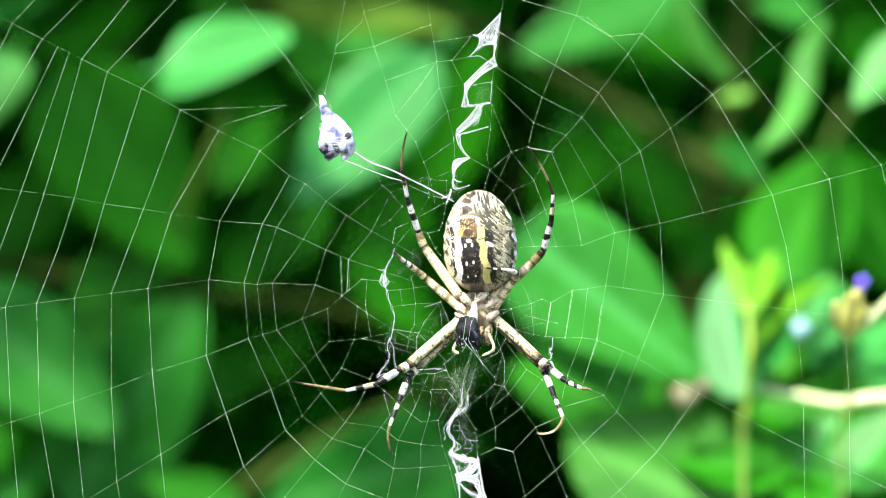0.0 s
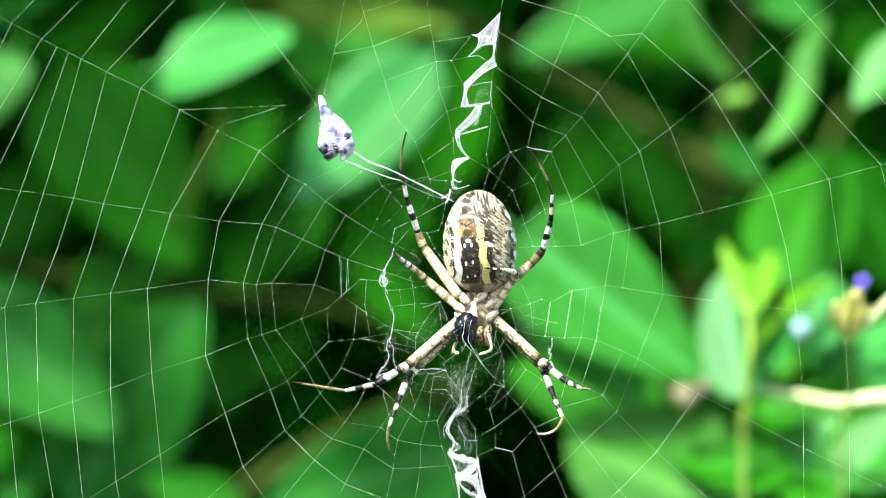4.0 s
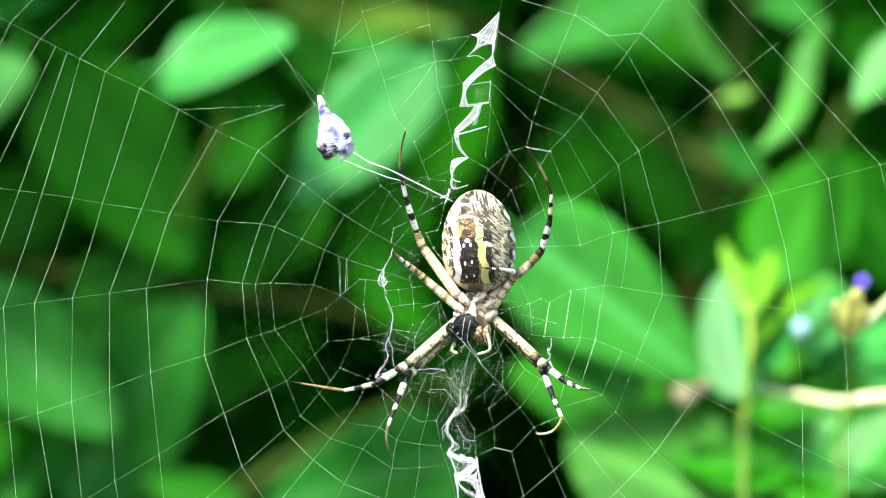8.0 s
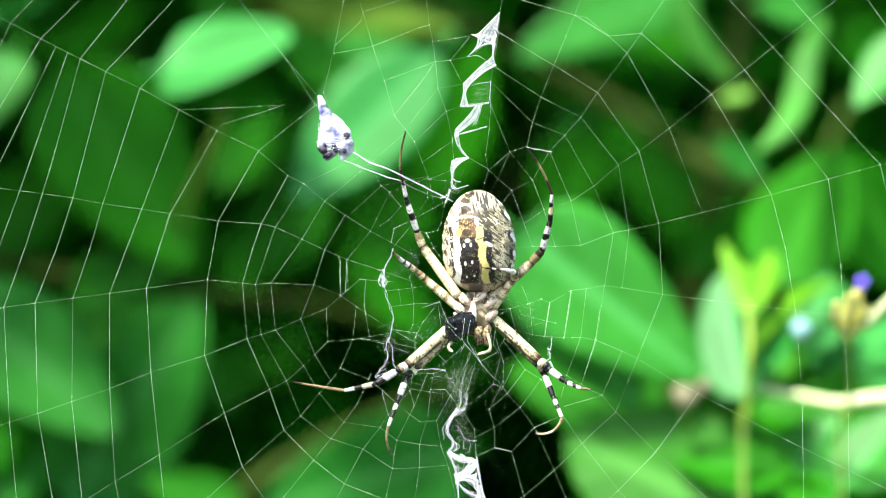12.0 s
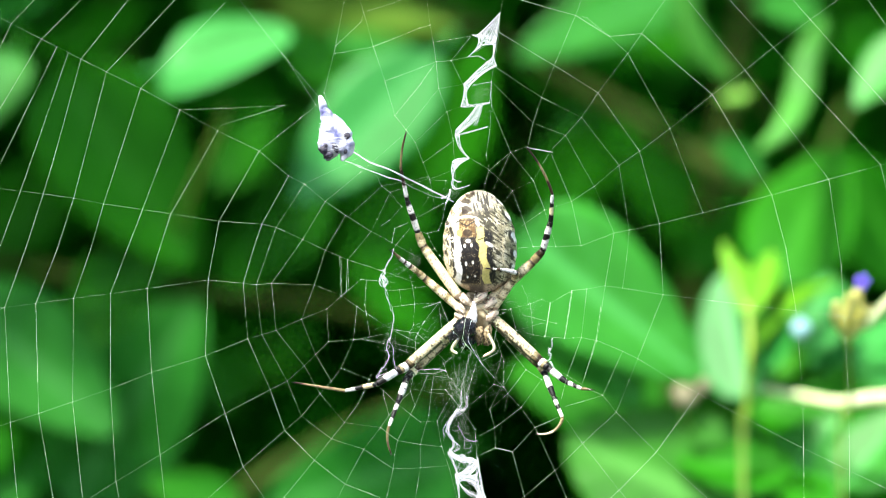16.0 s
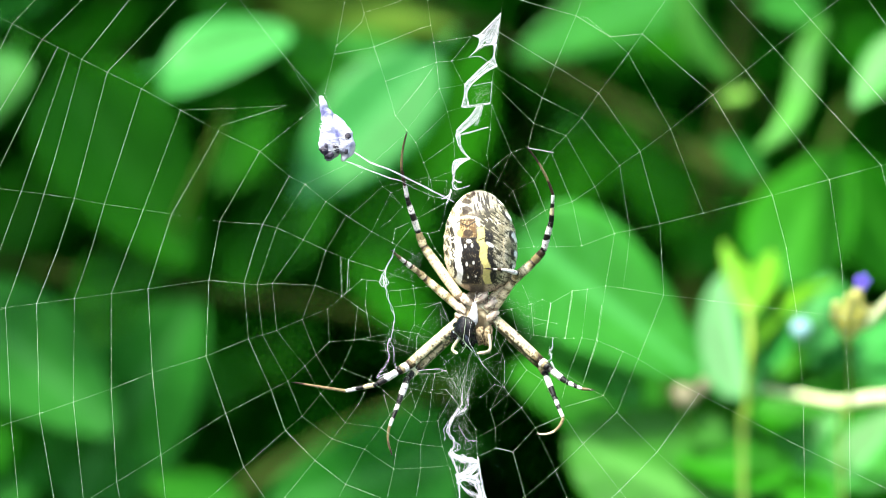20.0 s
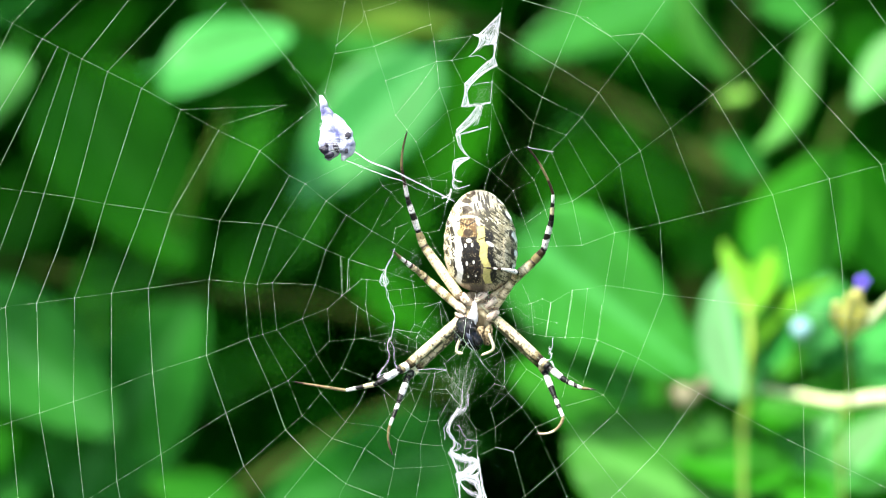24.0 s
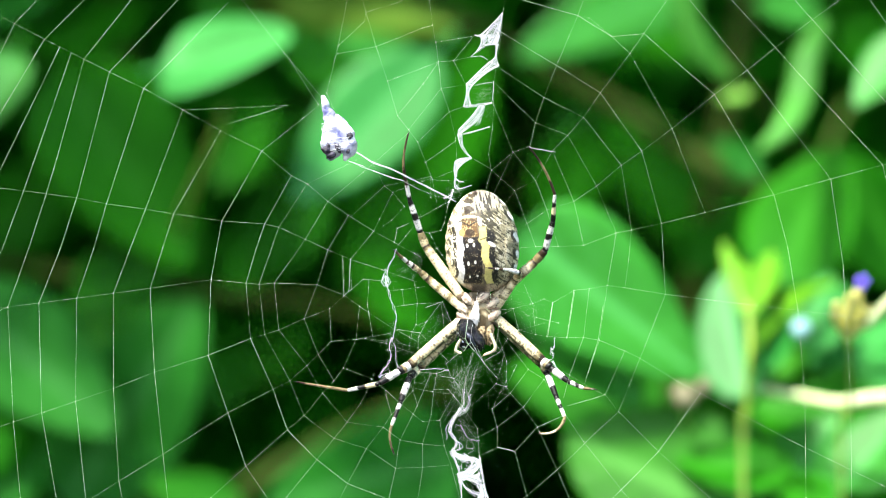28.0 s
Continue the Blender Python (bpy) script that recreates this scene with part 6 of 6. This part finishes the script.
def leg(joints, radii, tints, label, bows=None):
    """A leg in its joints: femur, patella, tibia, metatarsus, tarsus."""
    bm = bmesh.new()
    blob(bm, Vector(joints[0]) * MM, (0.55 * MM, 0.55 * MM, 0.55 * MM), rings=10, sides=14, rough=0.2, tint=blend(PINK, TAN, 0.4))
    root = part("leg", bm, LIMB, spider, label)
    names = ("femur", "patella", "tibia", "metatarsus", "tarsus")
    for i, name in enumerate(names):
        LEG_SEED[0] += 1
        slim = 0.9 if i > 1 else 1.0
        limb(name, root, joints[i], joints[i + 1], radii[i] * slim, (radii[i + 1] if i else radii[1] * 1.05) * slim, tints[i], 0.06 if i < 3 else 0.0, bows[i] if bows else (0, 0, 0), 12 if i < 4 else 4, LEG_SEED[0])
    bm = bmesh.new()
    tip, prev = Vector(joints[-1]), Vector(joints[-2])
    way = (tip - prev).normalized()
    for a in (-0.12, 0.12):
        tube(bm, [tip * MM, (tip + way * 0.18 + Vector((a, -0.08, 0))) * MM, (tip + way * 0.25 + Vector((a * 1.6, -0.25, 0))) * MM], [0.05 * MM, 0.035 * MM, 0.01 * MM], 5, [INK] * 3)
    part("claw", bm, LIMB, root)


PALE_FEMUR = [(0, CREAM), (0.8, CREAM), (0.84, BROWN), (0.87, CREAM), (0.92, TAN), (0.96, BROWN), (1, BROWN)]
SPOTTED_FEMUR = [(0, CREAM), (0.8, CREAM), (0.86, TAN), (0.93, BROWN), (1, INK)]
MOTTLED_FEMUR = [(0, CREAM), (0.3, TAN), (0.42, CREAM), (0.62, TAN), (0.72, CREAM), (0.88, TAN), (0.95, BROWN), (1, BROWN)]
PATELLA = [(0, CREAM), (0.5, TAN), (1, INK)]
RINGED = [(0, INK), (0.12, WHITE), (0.42, INK), (0.62, WHITE), (0.85, INK), (1, INK)]
DARK_END = [(0, (0.16, 0.13, 0.055, 1)), (0.55, (0.08, 0.06, 0.025, 1)), (0.85, BROWN), (1, INK)]

abdomen()
leg(((-1.23, 3.4, -0.31), (-5.66, 5, 5.89), (-6.3, 4.6, 7.61), (-7.62, 3, 11.64), (-8.36, 1.2, 15.46), (-7.7, 0.2, 19.89)), (0.62, 0.5, 0.42, 0.34, 0.2, 0.12),
    (PALE_FEMUR, PATELLA, RINGED, [(0, INK), (0.18, WHITE), (0.5, BROWN), (1, TAN)], DARK_END), "long hind leg, cream thigh and black and white rings", [(0, 0, 0)] * 4 + [(-0.2, 0, 0)])
leg(((-1.01, 3.6, -1.95), (-5.51, 4.2, 1.89), (-6.29, 3.8, 2.61), (-8.03, 2.2, 3.97), (-8.92, 1, 4.76), (-9.46, 0.3, 5.32)), (0.55, 0.42, 0.36, 0.3, 0.2, 0.12),
    (MOTTLED_FEMUR, PATELLA, [(0, TAN), (0.25, CREAM), (0.5, BROWN), (0.65, WHITE), (0.9, BROWN), (1, BROWN)], [(0, WHITE), (0.6, TAN), (1, TAN)], DARK_END), "short third leg, cream with brown rings")
leg(((-0.51, 4.2, -3.11), (-7.64, 3.6, -9.21), (-8.97, 2.8, -9.87), (-11.4, 1.6, -11.33), (-15.31, 0.8, -12.11), (-21.58, 0.2, -11.01)), (0.7, 0.58, 0.5, 0.38, 0.25, 0.12),
    (PALE_FEMUR, [(0, WHITE), (0.5, TAN), (0.7, INK), (1, INK)], [(0, INK), (0.1, WHITE), (0.62, INK), (1, INK)], [(0, INK), (0.15, CREAM), (0.45, INK), (0.62, INK), (0.7, WHITE), (1, WHITE)], [(0, TAN), (0.5, TAN), (0.85, BROWN), (1, INK)]), "long front leg, cream thigh and black and white rings")
leg(((-0.64, 5.2, -4.02), (-6.66, 5, -9.82), (-7.64, 3.8, -10.65), (-8.74, 2.4, -13.66), (-9.83, 1, -16.49), (-9.53, 0.2, -19.83)), (0.6, 0.5, 0.44, 0.36, 0.22, 0.12),
    (SPOTTED_FEMUR, [(0, CREAM), (0.4, INK), (1, INK)], [(0, INK), (0.3, WHITE), (0.72, INK), (1, INK)], [(0, INK), (0.15, WHITE), (0.36, INK), (0.6, INK), (0.7, WHITE), (1, WHITE)], DARK_END), "second leg, black and white rings", [(0, 0, 0)] * 4 + [(-0.35, 0, 0)])
leg(((3.07, 4.4, -0.69), (8.31, 6, 3.87), (9.56, 5.2, 5.31), (10.44, 3.4, 9.02), (10.55, 1.8, 12.31), (7.29, 0.2, 18.07)), (0.62, 0.52, 0.44, 0.36, 0.22, 0.12),
    (MOTTLED_FEMUR, [(0, TAN), (0.6, BROWN), (1, INK)], RINGED, [(0, INK), (0.3, CREAM), (0.55, INK), (0.72, WHITE), (1, WHITE)], [(0, BROWN), (0.3, TAN), (0.65, BROWN), (1, INK)]), "long hind leg, mottled thigh and black and white rings", [(0, 0, 0)] * 4 + [(0.3, 0, 0.2)])
leg(((3.35, 4.2, -1.9), (5.74, 3.2, 1.76), (6.18, 2, 2.49), (4.65, 0.7, 2.93), (3.51, 0.3, 3.01), (2.17, 0.1, 3.15)), (0.5, 0.42, 0.32, 0.22, 0.17, 0.1),
    (MOTTLED_FEMUR, [(0, CREAM), (0.5, TAN), (1, CREAM)], [(0, INK), (0.15, WHITE), (1, WHITE)], [(0, WHITE), (0.7, BROWN), (1, TAN)], [(0, WHITE), (0.35, BROWN), (1, INK)]), "short third leg bent across the belly")
leg(((3.36, 4.4, -3.41), (9.2, 4, -8.67), (10.13, 3, -9.46), (12.24, 1.8, -11.06), (14.08, 0.9, -11.84), (15.42, 0.2, -11.92)), (0.7, 0.58, 0.46, 0.36, 0.24, 0.12),
    (SPOTTED_FEMUR, [(0, WHITE), (0.4, TAN), (0.7, INK), (1, INK)], [(0, INK), (0.2, WHITE), (0.72, INK), (1, INK)], [(0, INK), (0.2, WHITE), (0.5, INK), (0.7, WHITE), (1, WHITE)], DARK_END), "front leg, mottled thigh and black and white rings")
leg(((3.68, 5.4, -3.88), (9.27, 5.2, -9.33), (9.77, 4, -10.24), (10.75, 2.6, -12.97), (11.76, 1, -15.5), (8.55, 0.2, -17.38)), (0.62, 0.5, 0.42, 0.34, 0.24, 0.12),
    (SPOTTED_FEMUR, [(0, CREAM), (0.5, TAN), (0.8, INK), (1, INK)], [(0, INK), (0.15, WHITE), (0.6, INK), (1, INK)], [(0, INK), (0.2, WHITE), (0.42, INK), (0.62, WHITE), (0.95, TAN), (1, TAN)], [(0, TAN), (0.5, CREAM), (1, BROWN)]), "second leg, black and white rings, curled tip", [(0, 0, 0)] * 4 + [(0.45, 0, -0.65)])


def front_body():
    bm = bmesh.new()
    blob(bm, Vector((1, 4.6, -2.7)) * MM, (2.3 * MM, 1.5 * MM, 3.0 * MM), rings=18, sides=22, rough=0.12, tint=lambda d: blend(blend(BROWN, TAN, 0.3), CREAM, 2.2 * noise.noise(d * 9) - 0.1))
    body = part("cephalothorax", bm, BODY, spider, "tan head and breast with a white plate")
    bm = bmesh.new()
    blob(bm, Vector((0.69, 3.3, -2.37)) * MM, (0.56 * MM, 0.4 * MM, 1.6 * MM), Matrix.Rotation(radians(8), 3, "Y"), rings=22, sides=18, rough=0.45, scale=1.6, tint=WHITE, shape=lambda d: 1 - 0.5 * d.z * (1 - d.z * d.z) - 0.12 * d.z)
    part("sternum", bm, BODY, body, "white breast plate")
    for px in ((1.49, 4, -4.96), (2.35, 4.2, -5.11)):
        bm = bmesh.new()
        blob(bm, Vector(px) * MM, (0.72 * MM, 0.7 * MM, 1.5 * MM), rings=26, sides=28, rough=0.4, scale=1.7, tint=lambda d: blend((0.55, 0.42, 0.23, 1), BROWN, 0.3 - 0.4 * d.z + 2.4 * noise.noise(d * 6)))
        part("chelicera", bm, BODY, body, "brown jaw")
    # Dark joints and the creases' shade are painted towards the hips' edges.
    for px in ((-0.37, 3.5, -0.81), (1.62, 3.5, -0.59), (-1.01, 3.7, -1.95), (2.77, 3.7, -1.38), (-0.79, 3.9, -3.1), (2.91, 3.9, -2.96)):
        bm = bmesh.new()
        blob(bm, Vector(px) * MM, (1.0 * MM, 0.75 * MM, 0.62 * MM), Matrix.Rotation(radians(-40 if px[0] > 0.7 else 40), 3, "Y"), rings=16, sides=18, rough=0.3, tint=lambda d: blend(blend((0.62, 0.42, 0.3, 1), (0.86, 0.76, 0.55, 1), 0.5 + 1.2 * noise.noise(d * 2.5 + Vector(px))), BROWN, 0.9 * step(0.1, 0.45, noise.noise(d * 5 + Vector(px)) + 0.7 * abs(d.z) - 0.3)))
        part("hip", bm, BODY, body)


front_body()


def palp(base, knee, tip, seed):
    """A feeler beside the jaws, on its own pivot at base."""
    base, knee, tip = Vector(base), Vector(knee), Vector(tip)
    bm = bmesh.new()
    line = smooth_line([base - base, knee - base, tip - base], 8)
    pale = (0.38, 0.37, 0.23, 1)
    n = len(line) - 1
    tube(bm, [p * MM for p in line], [(0.22 - 0.06 * i / n) * MM for i in range(n)] + [0.1 * MM], 10, [pale if i < n - 3 else CREAM for i in range(n + 1)])
    for i in range(14):
        p, a = line[2 + i % (n - 2)], i * 1.7
        tube(bm, [p * MM, (p + Vector((math.cos(a) * 0.5, math.sin(a) * 0.5, -0.3))) * MM], [0.02 * MM, 0.005 * MM], 3, [CREAM, CREAM])
    ob = part("pedipalp", bm, LIMB, spider, "pale yellowish feeler")
    ob.location = base * MM
    return ob


palp_a = palp((2.6, 3, -5.19), (3.14, 1.8, -6.97), (1.77, 1, -7.76), 1)
palp_b = palp((-0.8, 3.4, -5.22), (-1.88, 2.2, -6.99), (-1.24, 1.6, -7.52), 2)


# ---- fly in the spider's jaws ----
fly = thing("black_fly", "crumpled shiny black fly held in the spider's jaws", "fly", HUB)


def prey_fly():
    """A small fly, crumpled up; its middle is the pivot."""
    size = 0.94 * MM
    def lump(name, c, r, tilt, label=""):
        bm = bmesh.new()
        blob(bm, Vector(c) * size, [v * size for v in r], Matrix.Rotation(radians(tilt), 3, "Y"), 18, 22, 0.4, 1.9)
        return part(name, bm, BLACK, fly, label)
    lump("thorax", (-0.2, 0, 0.7), (1.5, 1.25, 1.45), 20)
    lump("abdomen", (0.5, 0.1, -0.85), (1.3, 1.1, 1.6), -20)
    lump("head", (-1.05, -0.3, -1.05), (0.75, 0.7, 0.8), 0)
    for k, (a, b, c) in enumerate((((-0.9, -0.7, 0.6), (-1.5, -1.0, 0.0), (-1.3, -1.1, -0.8)), ((-0.6, -0.9, -0.4), (-1.2, -1.3, -1.2), (-0.7, -1.2, -1.8)), ((0.7, -0.8, 0.6), (1.4, -1.1, 0.1), (1.35, -1.0, -0.9)), ((0.1, -1.0, 0.9), (0.6, -1.4, 0.2), (0.2, -1.3, -0.7)))):
        bm = bmesh.new()
        tube(bm, [p * size for p in smooth_line([a, b, c], 5)], [0.12 * size] * 10 + [0.05 * size], 7)
        part("fly_leg", bm, BLACK, fly)
    # Pale mouth parts, and white flecks that stand in for glints on the body.
    bm = bmesh.new()
    for c, r in (((-1.15, -0.75, -1.0), (0.22, 0.12, 0.2)), ((-0.95, -0.8, -1.25), (0.3, 0.12, 0.1)), ((-1.35, -0.7, -0.35), (0.14, 0.08, 0.1)), ((-0.4, -1.25, -0.5), (0.1, 0.06, 0.16)), ((0.55, -1.1, -0.9), (0.12, 0.06, 0.07)), ((-0.9, -0.95, 0.6), (0.07, 0.06, 0.12))):
        blob(bm, Vector(c) * size, [v * size for v in r], None, 8, 10, 0.4, 2.0)
    part("mouth_and_glints", bm, WRAP, fly, "pale mouth parts and white flecks that imitate glints")
    bm = bmesh.new()
    line = smooth_line([(0.3, -0.9, 0.7), (0.9, -1.05, -0.2), (1.1, -0.8, -1.4)], 5)
    tube(bm, [p * size for p in line], [(0.1 + 0.25 * math.sin(math.pi * i / 10)) * size for i in range(11)], 8)
    part("folded_wing", bm, surface("wing_grey", (0.01, 0.013, 0.022), (0.05, 0.06, 0.09), 900, 0.25, 0.4, 0.0001), fly, "crumpled grey wing")


prey_fly()


# ---- what moves ----
SWAY = [(0, 0, 0), (2, 0.5, 0), (3, 0, 0), (3.5, -0.8, 0), (5.5, -1.4, 0), (6, -2.1, -0.3), (7, -2.9, -0.3), (8, -2.8, 0.3), (9, -2.2, 0.3),
        (9.5, -1.5, 0), (10, -1.9, 0), (11, -1.1, 0.3), (11.5, -1.6, 0.3), (12.5, -2.6, -0.2), (14.5, -1.4, -0.7), (15.5, -0.6, -0.5), (16, -1.1, -0.3),
        (17, -0.5, -0.7), (18, -0.8, -0.8), (19, -0.6, -0.7), (20, 0, -0.7), (20.5, 0.6, -0.5), (21.5, 0, -0.9), (23.5, -0.3, 0.2),
        (24, 0.2, 0.3), (24.5, 2.1, 0.2), (25.5, 3.8, -0.3), (26.5, 3.7, -0.3), (27.5, 3.4, 0), (28, 3.3, 0.1)]


def swayed(t):
    """The web's drift at t: sideways, and a little out of its plane."""
    ts = [s[0] for s in SWAY]
    dx, dz = (float(np.interp(t, ts, [s[i] for s in SWAY])) for i in (1, 2))
    return pose(HUB.x + dx * 0.07 * MM, dx * 0.065 * MM, HUB.z + dz * 0.07 * MM)


def motions():
    times = [s[0] for s in SWAY]
    for ob in (web, packet, spider):
        walk(ob, [(t, swayed(t)) for t in times])
    # the fly is turned about in the jaws: seconds, right, up (millimetres from the hub), turn about the line of sight, about its length, nod
    held = [(0, 0.05, -5.0, 0, 0, 10), (2, 0.05, -5.0, 4, 0, 10), (3, 0.0, -4.9, 8, 4, 12), (3.5, -0.25, -4.55, 16, 8, 20), (5.5, -0.25, -4.5, 20, 14, 24), (6.2, -0.2, -4.5, 12, 20, 28),
            (7, -0.4, -4.5, 36, 26, 36), (8, -0.55, -4.4, 42, 30, 44), (9, -0.75, -4.15, 46, 36, 50), (10, -0.6, -4.3, 60, 48, 50), (10.5, -0.8, -4.2, 78, 56, 50), (11, -0.85, -4.1, 66, 50, 50),
            (12, -0.9, -4.05, 56, 44, 50), (12.5, -0.85, -4.1, 56, 42, 46), (14.5, -0.6, -4.9, 40, 20, 44), (15.5, -0.3, -4.8, 34, 10, 40), (16.5, -0.25, -4.8, 24, -10, 34),
            (18, -0.2, -4.75, 22, -22, 32), (20, -0.2, -4.7, 26, -20, 32), (21.5, -0.1, -4.8, 14, -24, 28), (23.5, 0.0, -4.9, 4, -30, 22), (25.5, 0.1, -5.0, -6, -34, 18), (28, 0.05, -5.1, -10, -38, 16)]
    walk(fly, [(t, swayed(t) @ pose((x - 0.2 * step(12.5, 14.5, t)) * MM, (1.8 + 1.2 * step(12.5, 14.5, t)) * MM, (z - 0.2 * step(12.5, 14.5, t)) * MM, nod, turn, roll)) for t, x, z, turn, roll, nod in held])
    # the feelers work at the prey
    a, b = palp_a.location.copy(), palp_b.location.copy()
    turns_a = [(0, 0), (1, 3), (2, -6), (3, 0), (3.5, 10), (5.5, -3), (6.5, -8), (7, 4), (8, 10), (9, 2), (10, 12), (10.5, 4), (11.5, 14), (12.5, 6), (14.5, 8), (16, -4), (17, -10), (18, 10), (20, 16), (21.5, -4), (23.5, 4), (26, -6), (28, 2)]
    turns_b = [(0, 0), (1.5, -6), (3, -14), (3.5, 0), (5.5, -10), (6.5, 12), (7.5, 0), (9, 2), (10, 22), (10.5, 26), (11.5, 24), (12.5, 6), (14.5, -4), (16, 4), (17, 10), (18, -6), (20, 4), (21.5, 0), (23.5, -12), (25, -6), (28, -2)]
    walk(palp_a, [(t, Matrix.Translation(a) @ pose(0, 0, 0, 0, r, 0)) for t, r in turns_a])
    walk(palp_b, [(t, Matrix.Translation(b) @ pose(0, 0, 0, 0, r, 0)) for t, r in turns_b])


motions()
